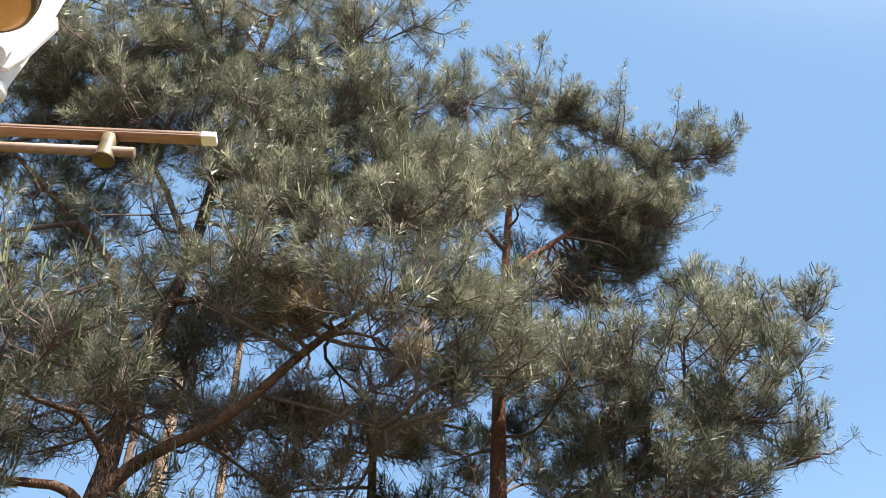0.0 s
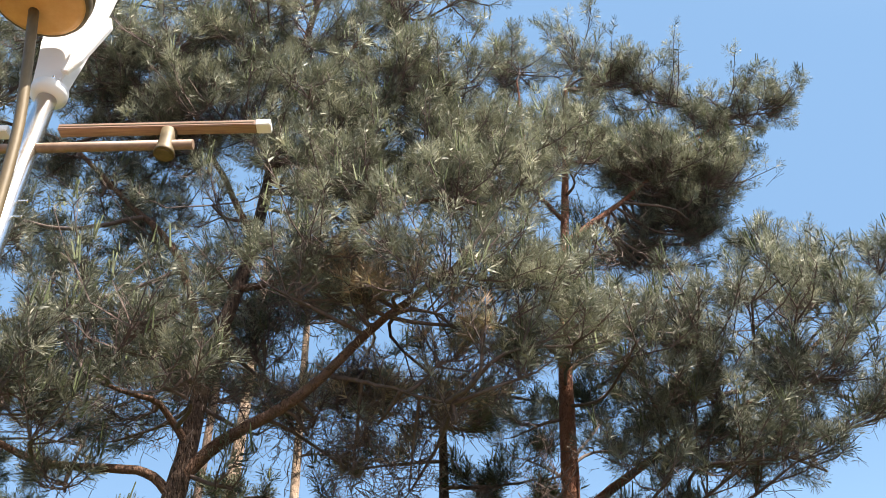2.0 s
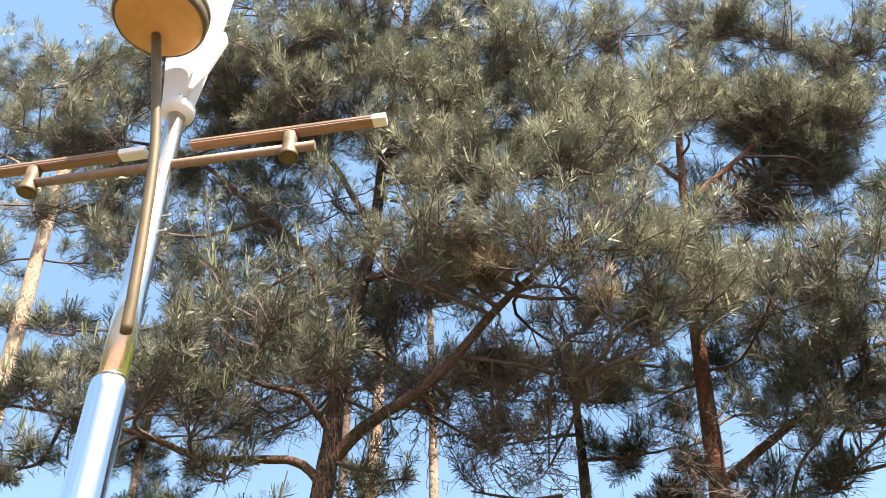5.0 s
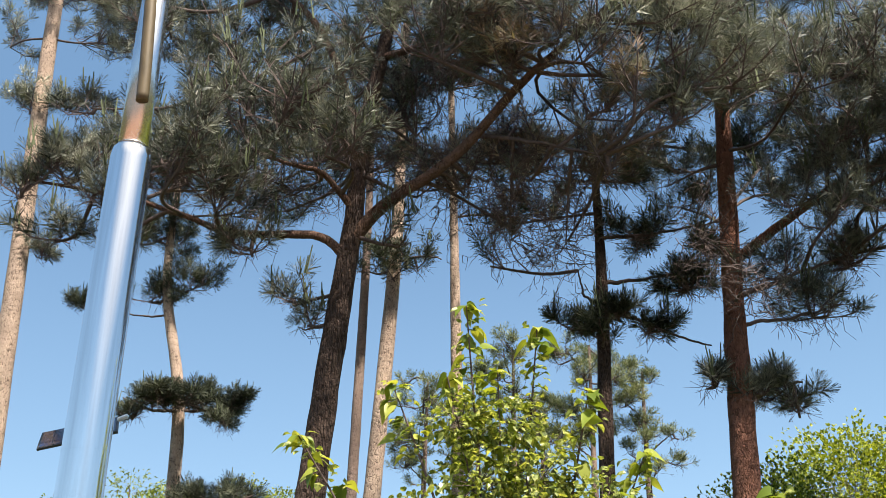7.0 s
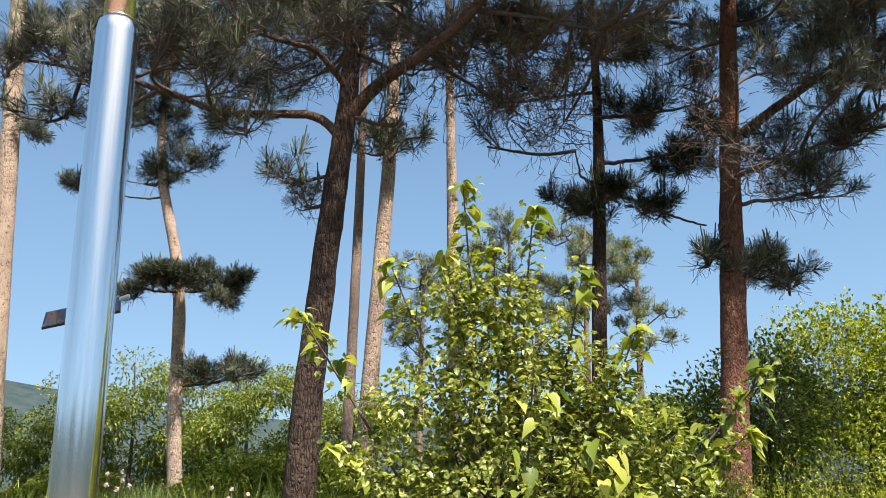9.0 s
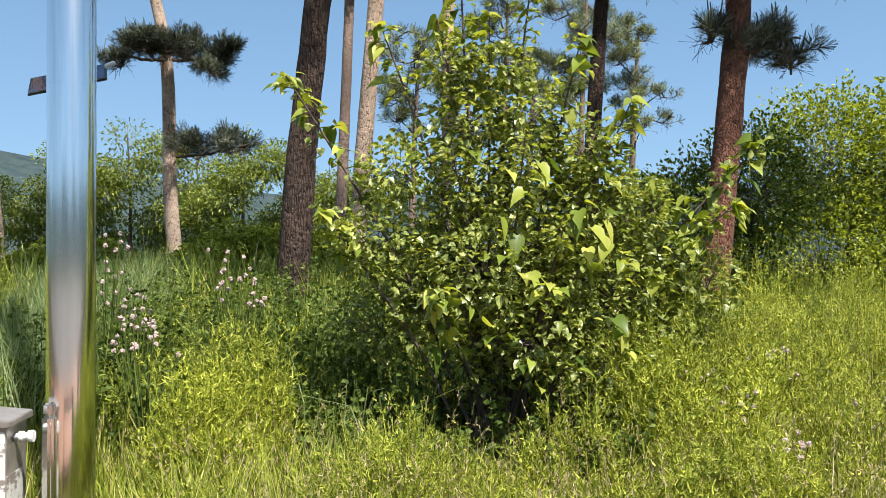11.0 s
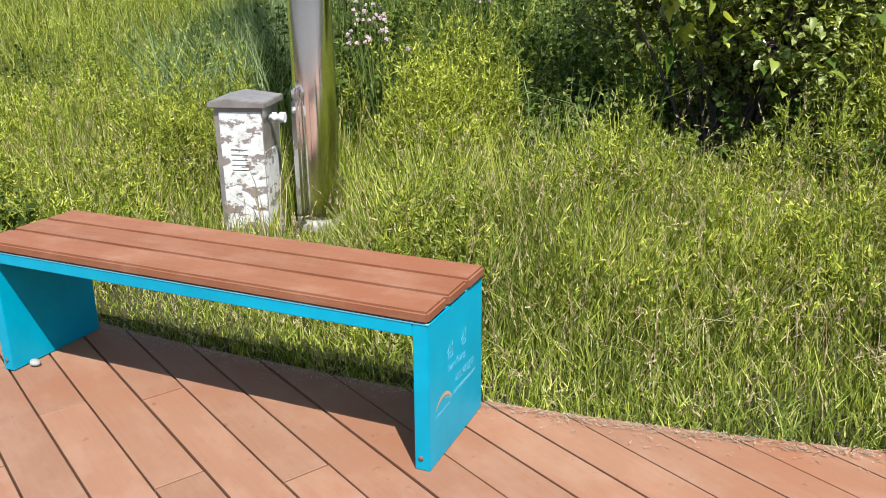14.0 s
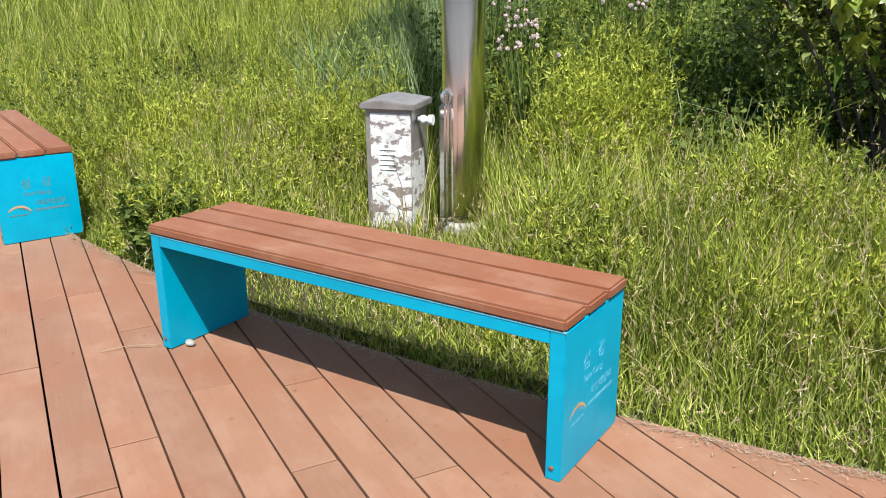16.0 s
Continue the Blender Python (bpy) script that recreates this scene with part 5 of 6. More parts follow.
def build_meadow():
    # meadow grass
    out, tips, dry = [], [], []
    for n, x0, x1, y0, y1, h, w in ((9000, 3.2, 7.5, 1.0, 4.2, 0.42, 0.012), (46000, -4.8, 3.2, 2.1, 3.2, 0.45, 0.0058), (36000, -4.8, 3.2, 3.2, 4.2, 0.45, 0.0080), (52000, -8, 5, 4.2, 7, 0.54, 0.0115), (52000, -15, 8, 6.5, 11, 0.80, 0.018), (30000, -24, 12, 11, 26, 0.9, 0.05)):
        x, y = scatter(n, x0, x1, y0, y1, lambda x, y: RNG.random(len(x)) < (0.45 + 0.9 * clumps(x, y, 2.2, 1.0)) * (0.40 + 1.1 * clumps(x, y, 6.5, 2.0)) * np.where((x > -3.3) & (x < -0.4) & (y > 5.3) & (y < 8.4), 0.2, 1.0) * np.where(hollow(x, y), 0.05, 1.0) * np.where(reed_bed(x, y), 0.25, 1.0))
        shade = np.exp(-(((x - 0.4) / 0.9) ** 2 + ((y - 5.2) / 0.7) ** 2))
        tall = (0.35 + 0.7 * clumps(x, y, 1.3, 3.0) + 0.6 * clumps(x, y, 4.1, 6.0)) * np.where((x > 1.2) & (y > 4.8), 0.6, 1.0)
        q, tip = blades(x, y, h * low_rim(x, y) * low_zone(x, y) * tall * (1 - 0.5 * shade), w, 0.18 + 0.30 * (1 - low_rim(x, y)), 0.55)
        keep = np.repeat(RNG.random(len(x)) < np.where(y < edge_y(x) + 0.6, 0.992, 0.965), 9)
        out.append(q[keep])
        dry.append(q[~keep])
        tips.append(tip[::7])
    stuff("grass", out, M_GRASS, "long yellow-green meadow grass behind the deck", "grass")
    tip = np.concatenate(tips[1:4])
    tip = tip[RNG.random(len(tip)) < 0.4]
    way = unit(np.array([0, 0, 0.9]) + RNG.normal(size=tip.shape) * 0.5)
    dry.append(needles(tip, way, 9, 0.10, 0.022, 0.0045, 0.2, 0.7))
    x, y = scatter(800, -4.5, 3.2, 2.5, 4.8, lambda x, y: y > edge_y(x) + 0.45)
    q, _ = blades(x, y, 0.48 * low_rim(x, y) * low_zone(x, y), 0.006, 0.6, 0.9)
    dry.append(q)
    x, y = scatter(1000, -4.4, 3.4, 2.7, 4.6, lambda x, y: y > edge_y(x) + 0.45)
    q, tip = blades(x, y, 0.58 * low_rim(x, y) * low_zone(x, y), 0.0055, 0.22, 0.4)
    dry.append(q)
    dry.append(needles(tip, unit(np.array([0, 0, 1.0]) + RNG.normal(size=tip.shape) * 0.35), 12, 0.07, 0.018, 0.005, 0.2, 0.6))
    x, y = scatter(900, -1.2, 3.4, 2.6, 4.4)
    q, _ = blades(x, y, 0.42 * low_rim(x, y), 0.007, 0.5, 0.8)
    dry.append(q)
    x, y = scatter(260, -1.0, 0.4, 4.2, 4.9, hollow)
    q, _ = blades(x, y, np.full(len(x), 0.36), 0.009, 0.12, 0.4)
    dry.append(q)
    x, y = scatter(3600, 0.7, 5.0, 2.6, 8.0, lambda x, y: RNG.random(len(x)) < 0.2 + 0.9 * clumps(x, y, 2.6, 5.0))
    q, tip = blades(x, y, np.full(len(x), 0.60) * low_rim(x, y), 0.0052, 0.42, 0.8)
    dry.append(needles(tip, unit(np.array([0, 0, 1.0]) + RNG.normal(size=tip.shape) * 0.6), 7, 0.09, 0.02, 0.0048, 0.2, 0.7))
    dry.append(q)
    x, y = scatter(22, -1.98, -1.66, 3.72, 3.96)
    q, _ = blades(x, y, np.full(len(x), 0.50), 0.0048, 0.22, 0.7)
    dry.append(q)
    stuff("dry_grass", dry, M_STRAW, "ripe pale stalks and seed heads in the meadow", "grass")
    # tall blue-green grass behind the cabinet
    x, y = scatter(26000, -6.2, -2.2, 4.8, 10, lambda x, y: reed_bed(x, y) & (RNG.random(len(x)) < 0.25 + clumps(x, y, 1.5, 4)))
    q, _ = blades(x, y, 0.80 + 0.30 * clumps(x, y, 2.0, 9), 0.0125, 0.20, 0.9)
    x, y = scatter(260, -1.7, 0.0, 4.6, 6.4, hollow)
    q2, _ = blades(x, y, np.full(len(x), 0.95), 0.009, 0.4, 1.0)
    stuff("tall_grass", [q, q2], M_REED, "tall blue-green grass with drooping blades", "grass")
    # feathery weeds
    parts = []
    for n, x0, x1, y0, y1, h, c in ((300, -2.6, -0.5, 5.0, 7.2, 0.65, 6), (560, 0.9, 4.2, 4.6, 7.6, 0.68, 7), (420, -0.9, 1.4, 3.4, 4.6, 0.40, 8), (300, -4.8, -2.5, 3.6, 4.8, 0.45, 8), (300, 1.0, 3.2, 3.0, 4.6, 0.44, 8),
                               (600, -9, 6, 7.5, 11, 0.85, 4), (330, 1.0, 2.3, 4.2, 5.3, 0.8, 8), (400, 1.4, 5.2, 6.4, 9.0, 0.85, 5), (800, -8.5, -3.2, 4.4, 9.0, 0.72, 6), (460, 1.3, 5.2, 4.8, 9.0, 0.72, 6), (90, -0.5, 0.1, 4.2, 4.7, 0.6, 8), (170, 0.5, 1.6, 4.0, 4.45, 0.62, 9), (260, -4.6, -2.3, 4.2, 5.0, 0.55, 8), (1000, -1.0, 3.4, 2.75, 4.2, 0.44, 6), (220, -4.4, -2.2, 2.9, 4.0, 0.30, 6)):
        x, y = scatter(n, x0, x1, y0, y1, lambda x, y: (RNG.random(len(x)) < -0.1 + 1.4 * clumps(x, y, 4.2, 2.4)) & ~hollow(x, y) & (~reed_bed(x, y) | (RNG.random(len(x)) < 0.2)))
        parts.append(feathery(x, y, h * (0.22 + 1.45 * clumps(x, y, 3.6, 5.0)), 15 if y0 < 5 else 11, int(c * 1.4), 0.031, 0.0078 if y0 < 5 else 0.011))
    for n, x0, x1, y0, y1, h in ((32, -1.38, -0.80, 4.0, 5.2, 0.95), (26, 1.15, 2.1, 4.5, 5.1, 0.95), (16, 1.0, 2.6, 4.3, 5.8, 0.70), (30, -1.2, 1.2, 3.1, 4.3, 0.46), (24, -5.0, -2.3, 3.5, 5.0, 0.55), (22, 1.0, 3.0, 3.0, 4.2, 0.48)):
        for cx, cy in zip(RNG.uniform(x0, x1, n), RNG.uniform(y0, y1, n)):
            r, m = RNG.uniform(0.07, 0.15), RNG.integers(9, 17)
            x, y = cx + RNG.normal(size=m) * r, cy + RNG.normal(size=m) * r
            ok = (y > edge_y(x) + 0.1) & ~hollow(x, y)
            if ok.any():
                parts.append(feathery(x[ok], y[ok], h * RNG.uniform(0.7, 1.1) * np.exp(-((x - cx) ** 2 + (y - cy) ** 2)[ok] / (4 * r * r)), 23 if h > 0.8 else 15, 15 if h > 0.8 else 12, 0.031, 0.0085))
    for n, x0, x1, y0, y1, h in ((90, -3.2, -2.4, 2.85, 3.5, 0.24), (60, -1.2, 2.6, 2.6, 3.6, 0.18), (60, -3.1, -2.3, 3.6, 4.3, 0.42)):
        x, y = scatter(n, x0, x1, y0, y1)
        parts.append(weeds(x, y, h, 34, 0.038, 0.012, 0.6)[0])
    stuff("feathery_weeds", parts, M_WEED, "bright feathery green weeds growing in the meadow", "weeds")
    parts = []
    # the last two beds darken the hollow, in place of deeper shade
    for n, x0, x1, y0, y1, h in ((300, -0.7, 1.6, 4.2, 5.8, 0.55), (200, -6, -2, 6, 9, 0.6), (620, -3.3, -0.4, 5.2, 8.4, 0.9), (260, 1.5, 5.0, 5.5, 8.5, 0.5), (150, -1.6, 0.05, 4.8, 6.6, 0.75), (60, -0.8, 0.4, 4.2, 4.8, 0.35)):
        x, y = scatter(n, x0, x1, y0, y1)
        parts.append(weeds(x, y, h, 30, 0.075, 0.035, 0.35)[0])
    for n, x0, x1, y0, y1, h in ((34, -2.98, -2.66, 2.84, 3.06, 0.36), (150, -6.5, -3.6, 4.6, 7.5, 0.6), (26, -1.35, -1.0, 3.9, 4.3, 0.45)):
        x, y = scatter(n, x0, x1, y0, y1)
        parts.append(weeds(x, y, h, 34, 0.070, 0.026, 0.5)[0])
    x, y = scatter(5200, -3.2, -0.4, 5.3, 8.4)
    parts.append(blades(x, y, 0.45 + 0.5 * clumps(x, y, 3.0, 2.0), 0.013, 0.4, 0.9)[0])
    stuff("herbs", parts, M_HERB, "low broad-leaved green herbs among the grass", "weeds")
    # dry straw along the rim
    n = 5200
    x = RNG.uniform(-4.3, 1.6, n)
    y = edge_y(x) + RNG.normal(size=n) * RNG.choice([0.016, 0.045], n, p=[0.75, 0.25]) - 0.008
    z = np.where(y < edge_y(x) + 0.02, 0.003, ground_z(x, y) + 0.01) + RNG.random(n) * 0.008
    a = RNG.uniform(0, np.pi * 2, n)
    d = np.stack([np.cos(a), np.sin(a), RNG.uniform(-0.02, 0.10, n)], 1) * RNG.uniform(0.005, 0.024, (n, 1))
    s = np.stack([-np.sin(a), np.cos(a), 0 * a], 1) * 0.0012
    p = np.stack([x, y, z], 1)
    stuff("straw", [np.stack([p - s, p + s, p + d], 1).reshape(-1, 3)], M_CHAFF, "dry cut straw lying along the deck rim", "straw")


def build_paving():
    """Unseen open paved ground added behind the viewer, to give the steel pole a grey reflection."""
    bm = bmesh.new()
    box(bm, -45, -60, -0.30, 45, -1.15, -0.036)
    tagged(bm_object("pavement", bm, M_PAVING), "plain grey paving assumed beyond the deck, out of view", "pavement", kind="structure")


def thistle(x, y, h):
    z = float(ground_z(np.array(x), np.array(y)))
    plant = new("thistle")
    plant.location = (x, y, z)
    tops, twigs = [], []
    for k in range(13):
        a = RNG.uniform(0, 6.28)
        t = np.array([math.cos(a) * 0.16 * RNG.uniform(0.3, 1.2), math.sin(a) * 0.16 * RNG.uniform(0.3, 1.2), h * RNG.uniform(0.8, 1.05)])
        twigs.append(rods(np.array([[0, 0, h * 0.3]]), t[None], 0.005, 0.003))
        tops.append(t)
    twigs.append(rods(np.array([[0, 0, 0.0]]), np.array([[0, 0, h * 0.45]]), 0.008, 0.006))
    tag_mass(tri_mesh("stem_mass", np.concatenate(twigs), M_HERB, plant))
    t = np.array(tops)
    for tt in t:
        bm = bmesh.new()
        bmesh.ops.create_icosphere(bm, subdivisions=2, radius=0.0135, matrix=Matrix.Translation(tt) @ Matrix.Diagonal((1, 1, 1.15, 1)))
        for v in bm.verts:
            v.co += (v.co - Vector(tt)) * (0.9 * noise.noise(v.co * 160))
        part("flower_head", bm, M_FLOWER, plant)
    q, _ = weeds(np.array([x, x, x]), np.array([y, y, y]), h * 0.7, 14, 0.10, 0.02)
    tag_mass(tri_mesh("foliage", q - np.array((x, y, z)), M_HERB, plant))
    tagged(plant, "thistle with pale pink flower heads in the meadow", "thistle", group="thistles")


build_meadow()
build_paving()
for tx, ty, th in ((-2.25, 5.8, 1.45), (-2.1, 5.8, 1.1), (-2.0, 5.7, 0.92), (-1.38, 5.8, 1.3), (-1.28, 5.8, 1.15), (-1.70, 5.0, 1.02), (1.42, 4.7, 0.75), (1.55, 4.5, 0.72), (2.1, 5.2, 0.8), (2.45, 4.6, 0.62), (1.75, 4.15, 0.55), (-2.3, 6.4, 0.95)):
    thistle(tx, ty, th)


# ---- street lamp ----
POLE = Vector((-1.755, 4.135, 0.0))
ARM_TURN = -9.5


def sweep(bm, points, width, depth, sides=10):
    v, f = tube_arrays(spline(points, 30), np.full(30, 1.0), sides)
    line = spline(points, 30)
    made = []
    for i in range(30):
        for k in range(sides):
            o = v[i * sides + k] - line[i]
            made.append(bm.verts.new(Vector(line[i]) + Vector((o[0] * width, o[1] * depth, o[2] * width))))
    for tri in f:
        bm.faces.new([made[k] for k in tri]).smooth = True
    bm.faces.new(made[:sides][::-1])
    bm.faces.new(made[-sides:])


def street_lamp():
    lamp = new("street_lamp")
    lamp.location = POLE
    lamp.rotation_euler = (0, 0, radians(ARM_TURN))
    bm = bmesh.new()
    lathe(bm, [(0.112, -0.06), (0.112, 0.0), (0.112, 2.0), (0.112, 3.83), (0.112, 3.855), (0.106, 3.90), (0.088, 3.93)], 64)
    part("lower_pole", bm, M_STEEL, lamp, "polished stainless steel tube with welded seams")
    for z in (0.91, 2.2):
        bm = bmesh.new()
        for k in range(64):
            a0, a1 = 2 * math.pi * k / 64, 2 * math.pi * (k + 1) / 64
            bm.faces.new([bm.verts.new((0.1127 * math.cos(a), 0.1127 * math.sin(a), zz)) for a, zz in ((a0, z), (a1, z), (a1, z + 0.012), (a0, z + 0.012))])
        bmesh.ops.remove_doubles(bm, verts=bm.verts[:], dist=1e-5)
        part("weld_seam", bm, M_STEEL, lamp)
    bm = bmesh.new()
    lathe(bm, [(0.083, 3.925), (0.082, 4.7), (0.080, 5.0), (0.068, 5.25), (0.066, 6.15)], 40)
    part("upper_pole", bm, M_ALU, lamp)
    bm = bmesh.new()
    lathe(bm, [(0.135, -0.12), (0.135, -0.05), (0.128, -0.035), (0.112, -0.03)], 32)
    part("base", bm, M_CONCRETE, lamp, "pale concrete footing")
    bm = bmesh.new()
    lathe(bm, [(0.075, 6.12), (0.12, 6.15), (0.125, 6.18), (0.125, 6.22), (0.10, 6.24)], 36)
    part("collar", bm, M_WHITE, lamp)
    for a in (0.4, 2.0, 3.6, 5.2):
        bm = bmesh.new()
        lathe(bm, [(0.011, 6.22), (0.011, 6.255), (0.007, 6.26)], 6, (0.107 * math.cos(a), 0.107 * math.sin(a)))
        part("bolt", bm, M_STEEL, lamp)
    # white wing-shaped head over the collar
    bm = bmesh.new()
    outline = [(-0.11, 6.25), (0.09, 6.25), (0.13, 6.6), (0.17, 7.0), (0.22, 7.6), (0.22, 8.4), (-0.05, 8.4), (-0.17, 7.4), (-0.16, 6.7)]
    lo = [bm.verts.new((x, -0.07, z)) for x, z in outline]
    hi = [bm.verts.new((x, 0.07, z)) for x, z in outline]
    bm.faces.new(lo)
    bm.faces.new(hi[::-1])
    for k in range(len(outline)):
        j = (k + 1) % len(outline)
        bm.faces.new((lo[j], lo[k], hi[k], hi[j]))
    bmesh.ops.bevel(bm, geom=bm.edges[:], offset=0.012, segments=2, affect="EDGES")
    part("head", bm, M_WHITE, lamp, "white enamelled wing-shaped lamp head")
    bm = bmesh.new()
    vane = [(0.085, 6.30), (0.14, 6.28), (0.21, 6.40), (0.34, 6.80), (0.31, 6.92), (0.25, 6.86), (0.18, 6.58), (0.10, 6.46)]
    lo = [bm.verts.new((x, -0.12, z)) for x, z in vane]
    hi = [bm.verts.new((x, -0.08, z)) for x, z in vane]
    bm.faces.new(lo)
    bm.faces.new(hi[::-1])
    for k in range(len(vane)):
        j = (k + 1) % len(vane)
        bm.faces.new((lo[j], lo[k], hi[k], hi[j]))
    bmesh.ops.bevel(bm, geom=bm.edges[:], offset=0.006, segments=2, affect="EDGES")
    part("bracket", bm, M_WHITE, lamp)
    # cross bar, two planks and their bell spots
    bm = bmesh.new()
    lathe(bm, [(0.034, -1.10), (0.034, 1.08)], 20, m=Matrix.Translation((0, 0, 5.63)) @ pose(0, 0, 0, 0, 90, 0))
    part("cross_bar", bm, M_BAR, lamp)
    for x0, x1, cap in ((0.17, 1.48, 0.10), (-1.62, -0.36, 0.20)):
        bm = bmesh.new()
        box(bm, x0, -0.042, 5.768, x1, 0.042, 5.817, 0.006)
        plank = part("plank", bm, M_TIMBER, lamp, "red-brown plank over the cross bar")
        for yy in (-0.0445, 0.0415):
            bm = bmesh.new()
            box(bm, x0 + 0.01, yy, 5.788, x1 - 0.01, yy + 0.003, 5.795)
            part("groove_strip", bm, M_BRONZE, plank)
        bm = bmesh.new()
        box(bm, x1 + 0.001, -0.044, 5.766, x1 + cap, 0.044, 5.819, 0.005)
        part("end_cap", bm, M_WHITE, plank, "white end cap")
    for x in (0.90, -1.0):
        bm = bmesh.new()
        lathe(bm, [(0.066, 5.54), (0.070, 5.55), (0.064, 5.575), (0.058, 5.60), (0.052, 5.68), (0.052, 5.762)], 28, (x, 0))
        bell = part("spot", bm, M_BRONZE, lamp, "bronze bell-shaped spot lamp")
        bm = bmesh.new()
        lathe(bm, [(0.05, 5.533), (0.05, 5.541)], 24, (x, 0))
        part("lens", bm, M_BRONZE, bell)
    # bronze arm along the pole that carries the round lantern
    back = pose(0, 0, 0, 0, 0, -ARM_TURN)
    def here(x, y, z):
        return tuple(back @ (Vector((x, y, z)) - POLE))
    bm = bmesh.new()
    sweep(bm, [here(-1.695, 4.02, 4.17), here(-1.70, 4.00, 4.45), here(-1.725, 3.97, 5.0), here(-1.765, 3.93, 5.6), here(-1.825, 3.85, 6.1), here(-1.895, 3.76, 6.62)], 0.036, 0.032)
    part("lantern_arm", bm, M_BRONZE, lamp, "weathered bronze-painted curved arm")
    bm = bmesh.new()
    cx, cy, _ = here(-1.85, 3.66, 0)
    lathe(bm, [(0.313, 6.62), (0.324, 6.622), (0.335, 6.645), (0.340, 6.70), (0.332, 6.72), (0.345, 6.73), (0.345, 6.78), (0.2, 6.90), (0.05, 6.94)], 56, (cx, cy))
    lantern = part("lantern", bm, M_BRONZE, lamp, "round bronze lantern housing")
    bm = bmesh.new()
    lathe(bm, [(0.27, 6.606), (0.30, 6.609), (0.311, 6.623)], 56, (cx, cy))
    part("diffuser", bm, M_AMBER, lantern, "dusty amber diffuser disc")
    for z in (5.15, 5.02):
        bm = bmesh.new()
        lathe(bm, [(0.008, 0), (0.008, 0.05), (0.013, 0.051), (0.013, 0.06)], 8, m=pose(0.075, 0, z, 0, 90, 0))
        part("bolt", bm, M_STEEL, lamp)
    # conduit stub on the pole by the cabinet
    bm = bmesh.new()
    box(bm, -0.062, -0.145, -0.04, -0.014, -0.10, 0.62, 0.012)
    part("conduit", bm, M_STEEL, lamp, "stainless conduit cover on the pole")
    bm = bmesh.new()
    box(bm, -0.056, -0.14, 0.62, -0.020, -0.102, 0.68, 0.010)
    part("conduit_cap", bm, M_STEEL, lamp)
    return tagged(lamp, "tall stainless street lamp with timber cross bar and round lantern", "street lamp")


street_lamp()


# ---- cabinet beside the lamp ----
def peeling_white():
    m, nt, bsdf, _ = material("peeling white coat over steel")
    tear = noise_tex(nt, coords(nt, (8, 8, 13)), 1.0, 8.0, 0.70)
    mask = ramp(nt, tear, [(0.53, (0, 0, 0)), (0.545, (1, 1, 1))])
    grime = noise_tex(nt, coords(nt, (1, 1, 1)), 26, 5.0)
    white = mix(nt, ramp(nt, grime, [(0.4, (0, 0, 0)), (0.8, (1, 1, 1))]), (0.72, 0.71, 0.69), (0.52, 0.49, 0.44))
    nt.links.new(mix(nt, mask, white, (0.33, 0.275, 0.245)), bsdf.inputs["Base Color"])
    nt.links.new(mix(nt, mask, (0.0, 0.0, 0.0), (0.35, 0.35, 0.35)), bsdf.inputs["Metallic"])
    bsdf.inputs["Roughness"].default_value = 0.5
    bump(nt, mask, 0.5, -0.002, bsdf)
    return m


